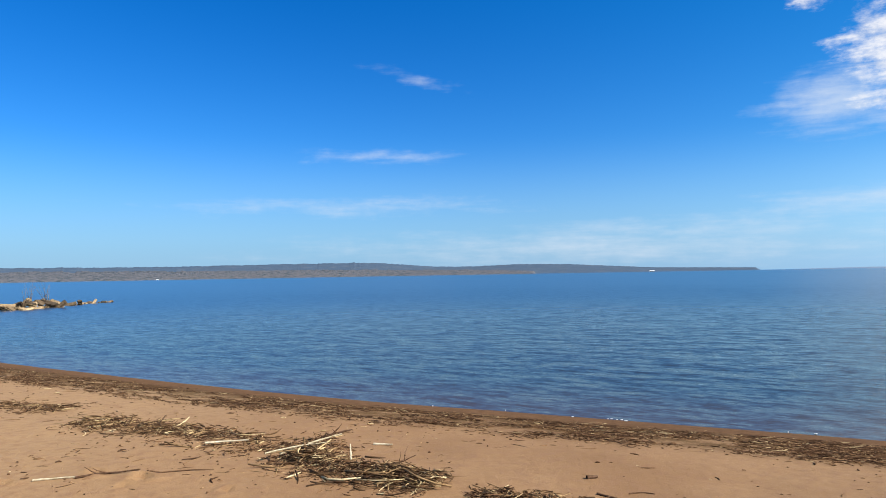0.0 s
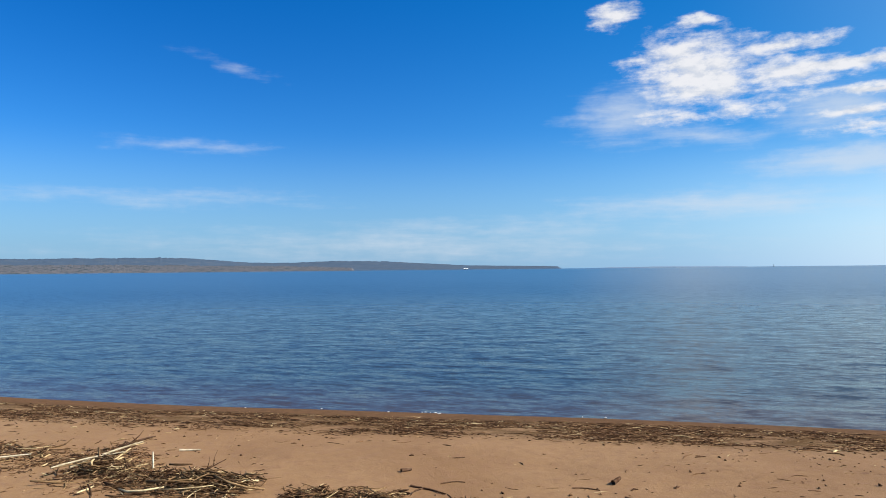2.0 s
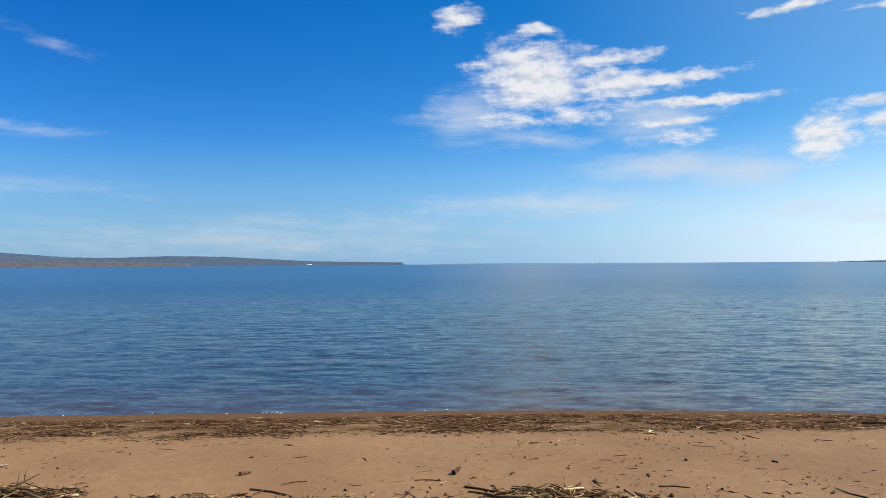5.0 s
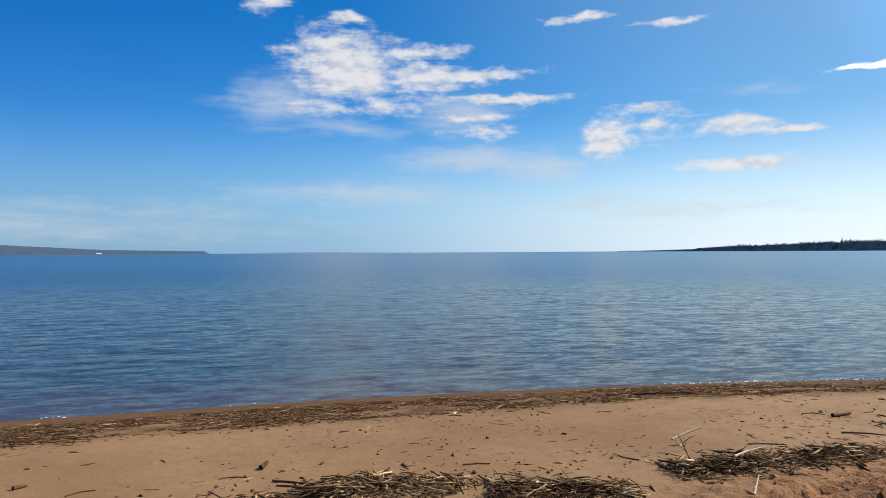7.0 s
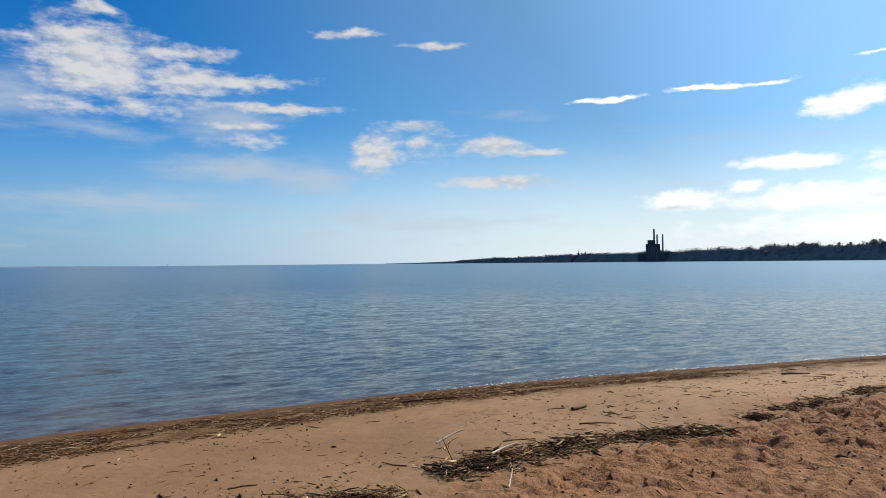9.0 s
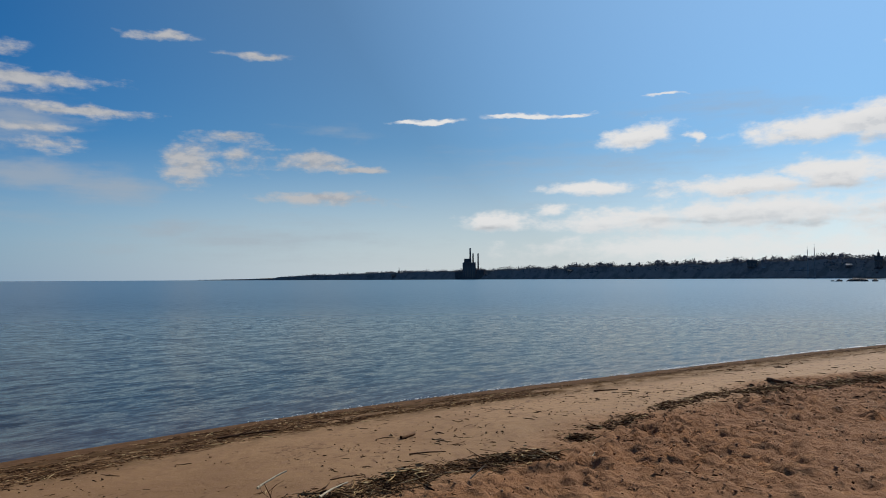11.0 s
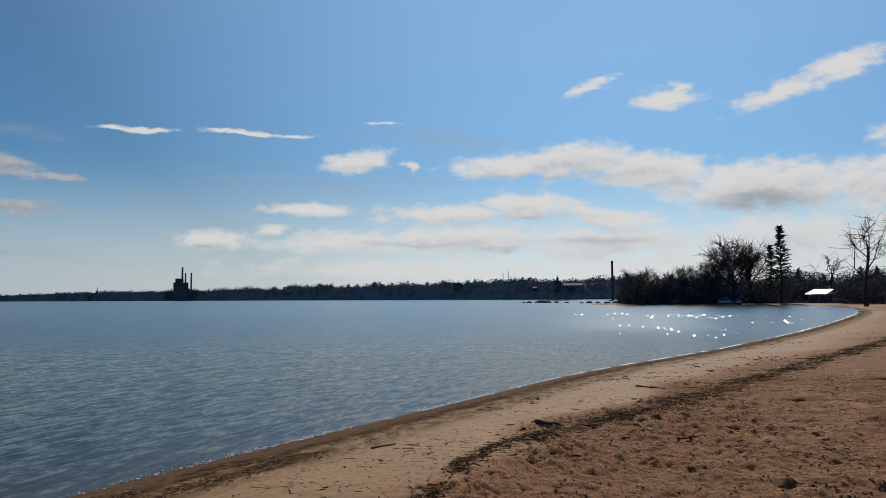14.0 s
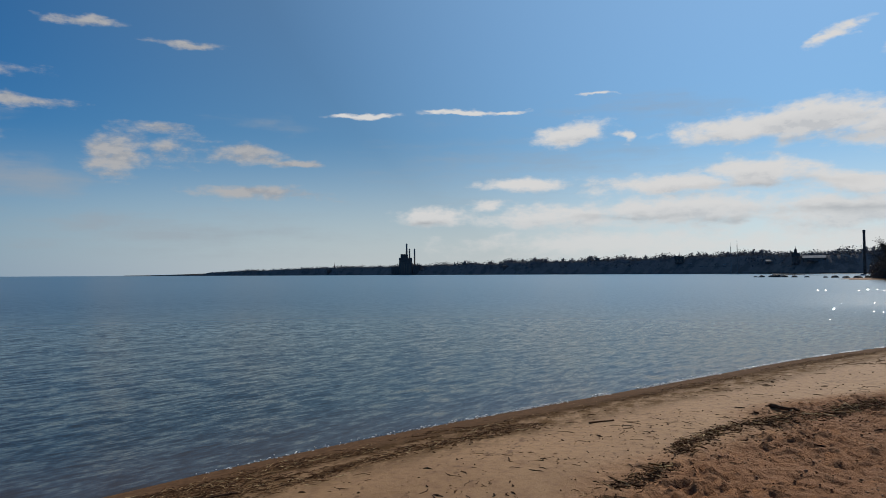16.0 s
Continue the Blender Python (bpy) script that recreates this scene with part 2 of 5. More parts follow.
def sand_material():
    mat, n, bsdf = material("sand")
    at = position(n)
    inl, tread, wild = attribute(n, "inland"), attribute(n, "tread"), attribute(n, "wild")
    broad = n.noise(at, 0.5, 4, 0.6)
    grain = n.noise(at, 160.0, 3, 0.7)
    mid = n.noise(at, 9.0, 5, 0.6)
    crumb = n.noise(at, 38.0, 5, 0.65)
    wet = n.ramp(n.math("ADD", inl, n.math("MULTIPLY_ADD", n.noise(at, 1.6, 4), 0.9, -0.45)), 0.62, 1.25, 1.0, 0.0)
    dry = n.mix(n.ramp(broad, 0.35, 0.65), (0.196, 0.108, 0.050, 1), (0.247, 0.144, 0.070, 1))
    # sand made paler to the east, painting its brightening towards the sun
    east = n.add("ShaderNodeSeparateXYZ")
    n.put(at, east.inputs[0])
    dry = n.mix(n.ramp(n.math("MULTIPLY_ADD", broad, 4.0, east.outputs[0]), 6.0, 14.0, 0.0, 0.75), dry, (0.36, 0.216, 0.108, 1))
    dry = n.mix(n.ramp(n.math("MULTIPLY_ADD", broad, 4.0, east.outputs[0]), 1.2, -2.5, 0.0, 0.8), dry, (0.285, 0.178, 0.090, 1))
    dry = n.mix(n.math("MULTIPLY", tread, 0.8), dry, (0.40, 0.218, 0.102, 1))
    dry = n.mix(n.ramp(mid, 0.40, 0.75, 0.0, 0.8), dry, (0.20, 0.108, 0.056, 1))
    # damp reddish sand where it has been trodden up
    red = n.ramp(n.math("MULTIPLY_ADD", n.noise(at, 1.1, 5, 0.65), 1.0, n.math("MULTIPLY_ADD", mid, 0.5, n.math("MULTIPLY_ADD", tread, 0.36, n.ramp(inl, 4.4, 7.0, 0.30, 0.0)))), 0.78, 1.08)
    dry = n.mix(n.math("MULTIPLY", red, n.math("MULTIPLY", tread, 0.85)), dry, (0.195, 0.088, 0.041, 1))
    dry = n.mix(n.ramp(grain, 0.62, 0.75, 0, 0.55), dry, (0.50, 0.39, 0.26, 1))
    dry = n.mix(n.ramp(grain, 0.36, 0.26, 0, 0.55), dry, (0.14, 0.075, 0.036, 1))
    damp = n.mix(n.ramp(mid, 0.3, 0.7), (0.088, 0.047, 0.024, 1), (0.130, 0.071, 0.036, 1))
    col = n.mix(wet, dry, damp)
    # fine plant dust left in the wrack
    dust = n.math("MULTIPLY", n.ramp(inl, 0.35, 0.8), n.ramp(inl, 2.35, 1.5))
    dust = n.math("MULTIPLY", dust, n.ramp(n.math("MULTIPLY_ADD", crumb, 0.6, n.noise(n.vec("MULTIPLY", at, (1.0, 1.7, 1.0)), 2.6, 5, 0.7)), 0.60, 0.90))
    col = n.mix(n.math("MULTIPLY", dust, 0.72), col, (0.055, 0.036, 0.019, 1))
    # small dark marks over the smooth strip: pressed-in scraps, and footprint shade painted in
    dark_marks = n.ramp(n.math("MULTIPLY_ADD", n.noise(n.vec("MULTIPLY", at, (1.0, 1.6, 1.0)), 6.5, 3, 0.55), 1.0, n.math("MULTIPLY", n.noise(at, 0.9, 3), 0.35)), 0.80, 0.86)
    dark_marks = n.math("MULTIPLY", dark_marks, n.math("MULTIPLY", n.ramp(inl, 0.6, 1.4), n.ramp(east.outputs[0], 2.0, 6.0)))
    col = n.mix(n.math("MULTIPLY", dark_marks, 0.7), col, (0.115, 0.058, 0.028, 1))
    earth = n.mix(n.noise(at, 0.05, 5), (0.035, 0.032, 0.022, 1), (0.075, 0.060, 0.040, 1))
    n.put(n.mix(wild, col, earth), bsdf.inputs["Base Color"])
    n.put(n.ramp(wet, 0, 1, 0.85, 0.95), bsdf.inputs["Roughness"])
    n.put(n.math("MULTIPLY", n.ramp(wet, 0, 1, 0.15, 0.04), n.math("MULTIPLY", n.math("SUBTRACT", 1.0, dust), n.math("MULTIPLY_ADD", tread, -0.6, 1.0))), bsdf.inputs["Specular IOR Level"])
    bsdf.inputs["Diffuse Roughness"].default_value = 0.1
    rough = n.math("MULTIPLY_ADD", grain, 0.22, n.math("MULTIPLY_ADD", crumb, 0.8, n.math("MULTIPLY", mid, 1.4)))
    rough = n.math("MULTIPLY", rough, n.math("MULTIPLY_ADD", tread, 0.9, 0.4))
    rough = n.math("MULTIPLY_ADD", n.math("MULTIPLY", n.noise(at, 9.0, 3, 0.5), tread), 2.4, rough)
    bump(n, bsdf, rough, 0.75, 0.02)
    return mat


def water_material():
    mat = bpy.data.materials.new("lake_water")
    mat.use_nodes = True
    mat.node_tree.nodes.clear()
    n = Nodes(mat.node_tree)
    at = position(n)
    inl = attribute(n, "inland")
    deep = n.mix(n.noise(at, 0.03, 3), (0.016, 0.024, 0.026, 1), (0.022, 0.030, 0.031, 1))
    deep = n.mix(n.ramp(inl, -40.0, -3.0), deep, (0.026, 0.030, 0.027, 1))
    body = n.mix(n.ramp(inl, -3.2, 0.1), deep, (0.050, 0.038, 0.028, 1))
    # ripples run along the shore; calm and ruffled patches alternate
    turn = n.add("ShaderNodeVectorRotate")
    turn.rotation_type = "Z_AXIS"
    n.put(at, turn.inputs["Vector"])
    turn.inputs["Angle"].default_value = radians(32)
    patch = n.ramp(n.noise(n.vec("MULTIPLY", turn.outputs[0], (0.3, 1.0, 1.0)), 0.05, 3, 0.5), 0.35, 0.65, 0.75, 1.1)
    lean = None
    for longer, scale, detail, steep in ((0.5, 2.4, 2, 0.13), (0.32, 6.0, 2, 0.38), (0.45, 16.0, 2, 0.32)):
        tilt = n.vec("SUBTRACT", n.noise(n.vec("MULTIPLY", turn.outputs[0], (longer, 1.0, 1.0)), scale, detail, 0.5, colour=True), (0.5, 0.5, 0.5))
        tilt = n.vec("MULTIPLY", tilt, (steep * 0.6, steep, 0.0))
        lean = tilt if lean is None else n.vec("ADD", lean, tilt)
    # far out the single ripples melt into an even roughness
    away = n.vec("LENGTH", n.vec("SUBTRACT", at, (4.0, 4.0, 0.0)))
    patch = n.math("MULTIPLY", patch, n.ramp(away, 25.0, 130.0, 1.0, 0.3))
    lean = n.vec("MULTIPLY", lean, n.xyz(patch, patch, 0.0))
    back = n.add("ShaderNodeVectorRotate")
    back.rotation_type = "Z_AXIS"
    n.put(lean, back.inputs["Vector"])
    back.inputs["Angle"].default_value = radians(-32)
    normal = n.vec("NORMALIZE", n.vec("ADD", n.add("ShaderNodeNewGeometry").outputs["Normal"], back.outputs[0]))
    # the finest ripples, too small to see singly, make the gloss rough
    gloss = n.add("ShaderNodeBsdfGlossy")
    gloss.distribution = "BECKMANN"
    n.put((1.0, 1.0, 0.96, 1), gloss.inputs["Color"])
    n.put(n.ramp(away, 12.0, 60.0, 0.22, 0.335), gloss.inputs["Roughness"])
    n.put(normal, gloss.inputs["Normal"])
    under = n.add("ShaderNodeBsdfDiffuse")
    n.put(body, under.inputs["Color"])
    fresnel = n.add("ShaderNodeFresnel")
    fresnel.inputs["IOR"].default_value = 1.333
    n.put(normal, fresnel.inputs["Normal"])
    share = n.math("DIVIDE", n.math("MULTIPLY", fresnel.outputs[0], 0.96), n.math("MULTIPLY_ADD", fresnel.outputs[0], 0.41, 1.0))
    mixed = n.add("ShaderNodeMixShader")
    n.put(share, mixed.inputs[0])
    n.put(under.outputs[0], mixed.inputs[1])
    n.put(gloss.outputs[0], mixed.inputs[2])
    n.put(mixed.outputs[0], n.add("ShaderNodeOutputMaterial").inputs["Surface"])
    return mat


def varied(name, stops, rough=0.8, scale=30.0, relief=0.3, per_object=False, depth=0.01, pale=0.12):
    """A surface whose colour varies from piece to piece and within each piece."""
    mat, n, bsdf = material(name)
    value = n.add("ShaderNodeObjectInfo").outputs["Random"] if per_object else island(n)
    ramp = n.add("ShaderNodeValToRGB")
    ramp.color_ramp.interpolation = "LINEAR"
    el = ramp.color_ramp.elements
    el[0].position, el[0].color = stops[0][0], (*stops[0][1], 1)
    el[1].position, el[1].color = stops[-1][0], (*stops[-1][1], 1)
    for p, c in stops[1:-1]:
        e = el.new(p)
        e.color = (*c, 1)
    n.put(value, ramp.inputs[0])
    co = n.add("ShaderNodeTexCoord").outputs["Object"]
    grain = n.noise(co, scale, 5, 0.6)
    n.put(n.mix(n.ramp(grain, 0.25, 0.75, 0.0, 1.0), n.mix(0.45, ramp.outputs[0], (0, 0, 0, 1)), n.mix(pale, ramp.outputs[0], (1, 1, 1, 1))), bsdf.inputs["Base Color"])
    bsdf.inputs["Roughness"].default_value = rough
    bsdf.inputs["Specular IOR Level"].default_value = 0.02 if rough > 0.5 else 0.5
    bump(n, bsdf, grain, relief, depth)
    return mat


def glint_material():
    mat, n, bsdf = material("glint_facet_water")
    n.put(n.mix(n.noise(position(n), 0.4, 3), (0.014, 0.026, 0.028, 1), (0.020, 0.033, 0.034, 1)), bsdf.inputs["Base Color"])
    bsdf.inputs["IOR"].default_value = 1.333
    bsdf.inputs["Roughness"].default_value = 0.16
    return mat


SAND, WATER, GLINT = sand_material(), water_material(), glint_material()
REED = varied("dead_reed", [(0.0, (0.055, 0.026, 0.010)), (0.5, (0.12, 0.064, 0.026)), (0.78, (0.27, 0.165, 0.075)), (0.92, (0.50, 0.36, 0.18)), (1.0, (0.78, 0.63, 0.36))], pale=0.02)
SHRED = varied("wet_plant_shreds", [(0.0, (0.045, 0.020, 0.008)), (0.5, (0.105, 0.049, 0.020)), (0.8, (0.22, 0.116, 0.052)), (0.94, (0.40, 0.255, 0.13)), (1.0, (0.62, 0.48, 0.26))], pale=0.02)
DRIFT = varied("dark_driftwood", [(0.0, (0.075, 0.034, 0.014)), (1.0, (0.16, 0.080, 0.034))], per_object=True, pale=0.03)
CLOD = varied("damp_sand_clods", [(0.0, (0.26, 0.130, 0.060)), (0.6, (0.40, 0.23, 0.12)), (1.0, (0.50, 0.32, 0.18))], rough=0.95, pale=0.03)
PALE = varied("bleached_stem", [(0.0, (0.40, 0.31, 0.17)), (1.0, (0.62, 0.53, 0.36))], rough=0.6, per_object=True)
STONE = varied("weathered_stone", [(0.0, (0.05, 0.032, 0.018)), (0.45, (0.15, 0.10, 0.055)), (1.0, (0.40, 0.29, 0.165))], scale=3.0, relief=0.6, per_object=True, depth=0.05, pale=0.03)
DARKROCK = varied("dark_wet_rock", [(0.0, (0.018, 0.016, 0.014)), (1.0, (0.05, 0.042, 0.034))], scale=3.0, per_object=True, depth=0.05)
BARK = varied("grey_bark", [(0.0, (0.040, 0.034, 0.030)), (1.0, (0.085, 0.070, 0.058))], scale=6.0, pale=0.02)
TWIGS = varied("bare_twigs", [(0.0, (0.085, 0.074, 0.062)), (1.0, (0.17, 0.142, 0.115))], scale=2.0, pale=0.03)
NEEDLES = varied("pine_needles", [(0.0, (0.018, 0.032, 0.014)), (1.0, (0.04, 0.062, 0.028))], scale=2.0)
SHORE_WOODS = varied("shore_woods", [(0.0, (0.100, 0.094, 0.088)), (0.6, (0.140, 0.126, 0.112)), (1.0, (0.19, 0.165, 0.140))], scale=0.2, pale=0.05)
# far woods: paled and blued in their colours to stand for haze
TOWN_WOODS = varied("haze_tinted_woods", [(0.0, (0.165, 0.168, 0.18)), (0.6, (0.185, 0.186, 0.192)), (1.0, (0.21, 0.204, 0.20))], scale=0.2, pale=0.05)
BRICK = varied("dark_brickwork", [(0.0, (0.10, 0.07, 0.06)), (1.0, (0.15, 0.10, 0.08))], scale=0.5, per_object=True)
CONCRETE = varied("grey_concrete", [(0.0, (0.22, 0.21, 0.20)), (1.0, (0.32, 0.31, 0.29))], scale=0.4, per_object=True)
ROOFING = varied("bright_metal_roofing", [(0.0, (0.70, 0.72, 0.74)), (1.0, (0.85, 0.85, 0.85))], rough=0.4, scale=1.0, relief=0.05)
PLASTER = varied("pale_siding", [(0.0, (0.38, 0.36, 0.33)), (1.0, (0.6, 0.58, 0.54))], scale=1.0, per_object=True)
PAINT = varied("car_paint", [(0.0, (0.62, 0.63, 0.65)), (0.7, (0.78, 0.78, 0.78)), (1.0, (0.25, 0.05, 0.04))], rough=0.25, relief=0.0, per_object=True)
RUBBER = varied("black_rubber", [(0.0, (0.02, 0.02, 0.02)), (1.0, (0.04, 0.04, 0.04))])
DARKGLASS = varied("dark_glass", [(0.0, (0.02, 0.025, 0.03)), (1.0, (0.04, 0.045, 0.05))], rough=0.08, relief=0.0)
ASPHALT = varied("asphalt", [(0.0, (0.05, 0.05, 0.05)), (1.0, (0.07, 0.07, 0.07))], scale=1.0)
# white of the foam flecks, which also paint the sun's glint at the waterline
FOAM_GLINT = varied("foam_and_glint", [(0.0, (0.72, 0.74, 0.76)), (1.0, (0.88, 0.88, 0.88))], rough=0.25, scale=60.0)


# ---------------------------------------------------------------- helpers for meshes
def mesh_object(name, verts, faces, mat, parent=None, label="", smooth=False):
    me = bpy.data.meshes.new(name)
    verts = np.asarray(verts, np.float32).reshape(-1, 3)
    faces = np.asarray(faces, np.int32)
    k = faces.shape[1]
    me.vertices.add(len(verts))
    me.vertices.foreach_set("co", verts.ravel())
    me.loops.add(faces.size)
    me.loops.foreach_set("vertex_index", faces.ravel())
    me.polygons.add(len(faces))
    me.polygons.foreach_set("loop_start", np.arange(0, faces.size, k, dtype=np.int32))
    if smooth:
        me.polygons.foreach_set("use_smooth", np.ones(len(faces), bool))
    me.update(calc_edges=True)
    me.materials.append(mat)
    ob = new(name, me)
    if parent is not None:
        ob.parent = parent
    if label:
        ob["label"] = label
    return ob


def part(name, bm, mat, parent=None, label="", smooth=False):
    me = bpy.data.meshes.new(name)
    bm.to_mesh(me)
    bm.free()
    for p in me.polygons:
        p.use_smooth = smooth
    me.materials.append(mat)
    ob = new(name, me)
    if parent is not None:
        ob.parent = parent
    if label:
        ob["label"] = label
    return ob


def box(bm, x0, x1, y0, y1, z0, z1, taper=1.0, bev=0.0):
    cx, cy = (x0 + x1) / 2, (y0 + y1) / 2
    ps = []
    for z, k in ((z0, 1.0), (z1, taper)):
        for x, y in ((x0, y0), (x1, y0), (x1, y1), (x0, y1)):
            ps.append(bm.verts.new((cx + (x - cx) * k, cy + (y - cy) * k, z)))
    fs = [bm.faces.new([ps[i] for i in f]) for f in ((3, 2, 1, 0), (4, 5, 6, 7), (0, 1, 5, 4), (1, 2, 6, 5), (2, 3, 7, 6), (3, 0, 4, 7))]
    if bev:
        bmesh.ops.bevel(bm, geom=list({e for f in fs for e in f.edges}), offset=bev, segments=1, affect="EDGES")
    return bm


def lathe(bm, profile, sides=16, cx=0.0, cy=0.0):
    rings = []
    for r, z in profile:
        rings.append([bm.verts.new((cx + r * math.cos(2 * math.pi * i / sides), cy + r * math.sin(2 * math.pi * i / sides), z)) for i in range(sides)])
    for a, b in zip(rings, rings[1:]):
        for i in range(sides):
            bm.faces.new((a[i], a[(i + 1) % sides], b[(i + 1) % sides], b[i]))
    bm.faces.new(list(reversed(rings[0]))), bm.faces.new(rings[-1])
    return bm


def tubes(points, radii, sides=4):
    """Many bent, tapered tubes at once: points (n, k, 3), radii (n, k)."""
    points, radii = np.asarray(points, float), np.asarray(radii, float)
    n, k, _ = points.shape
    t = np.gradient(points, axis=1)
    t /= np.linalg.norm(t, axis=2, keepdims=True) + 1e-9
    ref = np.where(np.abs(t[..., 2:3]) > 0.9, np.array([1.0, 0, 0]), np.array([0, 0, 1.0]))
    u = np.cross(t, ref)
    u /= np.linalg.norm(u, axis=2, keepdims=True) + 1e-9
    v = np.cross(t, u)
    a = 2 * np.pi * np.arange(sides) / sides
    ring = u[:, :, None] * np.cos(a)[None, None, :, None] + v[:, :, None] * np.sin(a)[None, None, :, None]
    verts = points[:, :, None] + ring * radii[:, :, None, None]
    idx = np.arange(n * k * sides).reshape(n, k, sides)
    q = np.stack([idx[:, :-1], np.roll(idx, -1, 2)[:, :-1], np.roll(idx, -1, 2)[:, 1:], idx[:, 1:]], -1).reshape(-1, 4)
    if sides == 4:
        caps = np.concatenate([idx[:, 0, ::-1], idx[:, -1]])
        q = np.concatenate([q, caps])
    return verts.reshape(-1, 3), q


rng = np.random.default_rng(7)
MARK = Vector((1.44, 1.10, 0.0))      # a mark on the beach from which the cove and the town are laid out

# ---------------------------------------------------------------- plan of the shore (land lies to the south of this line)
SHORE = [(-4900, 900), (-420, 190), (-95, 62), (-31, 31), (-10.8, 16.95), (-5.25, 13.3), (-1.65, 11.13), (0.67, 10.0), (2.85, 8.93), (5, 7.88),
         (8.1, 6.05), (10.5, 4.35), (13, 2.15), (16.8, -1.4), (22.9, -6.9), (29.2, -14.6), (35.5, -21.4), (51, -37.4), (94, -77.5), (133, -107), (166, -126),
         (181, -117), (187, -101), (193, -90), (202, -83), (222, -81), (255, -105), (330, -180), (480, -250), (644, -290), (808, -263), (985, -174)]
FAR_SHORE = [(1200, 0), (1386, 195), (1540, 370), (1664, 541), (1918, 854), (2252, 1300), (2918, 1932), (3100, 1900), (4900, 1500)]


def chaikin(pts, times):
    pts = np.array(pts, float)
    for _ in range(times):
        a, b = pts[:-1], pts[1:]
        mid = np.empty((2 * len(a), 2))
        mid[0::2], mid[1::2] = 0.75 * a + 0.25 * b, 0.25 * a + 0.75 * b
        pts = np.concatenate([pts[:1], mid, pts[-1:]])
    return pts


LINE = chaikin(SHORE + FAR_SHORE, 2)


def inland(x, y):
    """Metres inland from the waterline (minus: out in the lake)."""
    x, y = np.asarray(x, float), np.asarray(y, float)
    best = np.full(x.shape, 1e9)
    for (ax, ay), (bx, by) in zip(LINE[:-1], LINE[1:]):
        dx, dy = bx - ax, by - ay
        k = np.clip(((x - ax) * dx + (y - ay) * dy) / (dx * dx + dy * dy), 0, 1)
        best = np.minimum(best, (x - ax - k * dx) ** 2 + (y - ay - k * dy) ** 2)
    ring = np.concatenate([LINE, [(4900, -4900), (-4900, -4900)]])
    inside = np.zeros(x.shape, bool)
    for (ax, ay), (bx, by) in zip(ring, np.roll(ring, -1, axis=0)):
        if ay == by:
            continue
        cross = ((ay > y) != (by > y)) & (x < (bx - ax) * (y - ay) / (by - ay) + ax)
        inside ^= cross
    return np.where(inside, 1, -1) * np.sqrt(best)


def waves(x, y, scale, seed):
    """Smooth value noise on arrays, 0 to 1."""
    r = np.random.default_rng(seed).random((256, 256))
    u, v = x * scale + 1000.5, y * scale + 1000.5
    i, j = np.floor(u).astype(int), np.floor(v).astype(int)
    a, b = u - i, v - j
    a, b = a * a * (3 - 2 * a), b * b * (3 - 2 * b)
    g = lambda p, q: r[p % 256, q % 256]
    return (g(i, j) * (1 - a) + g(i + 1, j) * a) * (1 - b) + (g(i, j + 1) * (1 - a) + g(i + 1, j + 1) * a) * b


def trodden(x, y, s):
    """How far the sand is trampled, 0 to 1: above the upper drift line, most of all to the east."""
    edge = np.interp(x, [-3, 1, 5, 8.5, 12.4, 17, 30], [6.6, 5.8, 4.6, 4.1, 3.3, 3.5, 4.2]) + (waves(x, y, 0.5, 8) - 0.5) * 0.9
    return np.clip((s - edge) / 0.8, 0, 1) * np.interp(x, [-2, 3, 5, 8], [0.15, 0.45, 0.85, 1.0])


def footprints():
    r = np.random.default_rng(12)
    out = []
    while len(out) < 380:
        x, y = r.uniform(3.5, 19), r.uniform(-12, 3.2)
        s = inland(np.array([x]), np.array([y]))[0]
        if s > 4.2 and s < 13:
            out.append((x, y, r.uniform(0, math.pi), r.uniform(0.11, 0.17), r.uniform(0.009, 0.022)))
    for i in range(120):
        x, y = r.uniform(-5, 2), r.uniform(3.5, 7.5)
        if inland(np.array([x]), np.array([y]))[0] > 5.2:
            out.append((x, y, r.uniform(0, math.pi), r.uniform(0.08, 0.13), r.uniform(0.018, 0.040)))
    return out


PRINTS = footprints()


def height(x, y, s=None):
    """The height of the beach and of the land behind it."""
    x, y = np.asarray(x, float), np.asarray(y, float)
    s = inland(x, y) if s is None else s
    z = np.where(s < 0, np.maximum(-2.5, 0.09 * s), np.where(s < 2.0, 0.1 * s, 0.2 + 0.2 * (1 - np.exp(-np.clip(s - 2.0, 0, 60) / 3.0))))
    z += np.where(s > 60, np.minimum((s - 60) * 0.035, 12.0), 0)
    # gentle swells, then trampled sand above the upper drift line
    z += np.clip(s / 3, 0, 1) * ((waves(x, y, 0.6, 1) - 0.5) * 0.05 + (waves(x, y, 1.9, 2) - 0.5) * 0.018)
    tread = trodden(x, y, s)
    pits = waves(x, y, 3.4, 3) * 0.5 + waves(x, y, 8.0, 4) * 0.5
    z -= tread * np.clip(pits - 0.50, 0, 1) * 0.16
    lumps = np.abs(waves(x, y, 6.5, 5) - 0.5) * 0.8 + np.abs(waves(x, y, 11.5, 7) - 0.5) * 0.9
    z += tread * lumps * (0.30 + 0.9 * waves(x, y, 1.2, 9)) * 0.16
    z += np.clip(s / 2, 0, 1) * (waves(x, y, 15.0, 6) - 0.5) * 0.005
    for px, py, a, long, deep in PRINTS:
        near = (np.abs(x - px) < 0.5) & (np.abs(y - py) < 0.5)
        if near.any():
            u = ((x[near] - px) * math.cos(a) + (y[near] - py) * math.sin(a)) / long
            v = ((y[near] - py) * math.cos(a) - (x[near] - px) * math.sin(a)) / (long * 0.42)
            d = np.sqrt(u * u + v * v)
            z[near] += deep * (0.6 * np.exp(-((d - 1.35) / 0.35) ** 2) - np.exp(-(d / 0.9) ** 4))
    return z


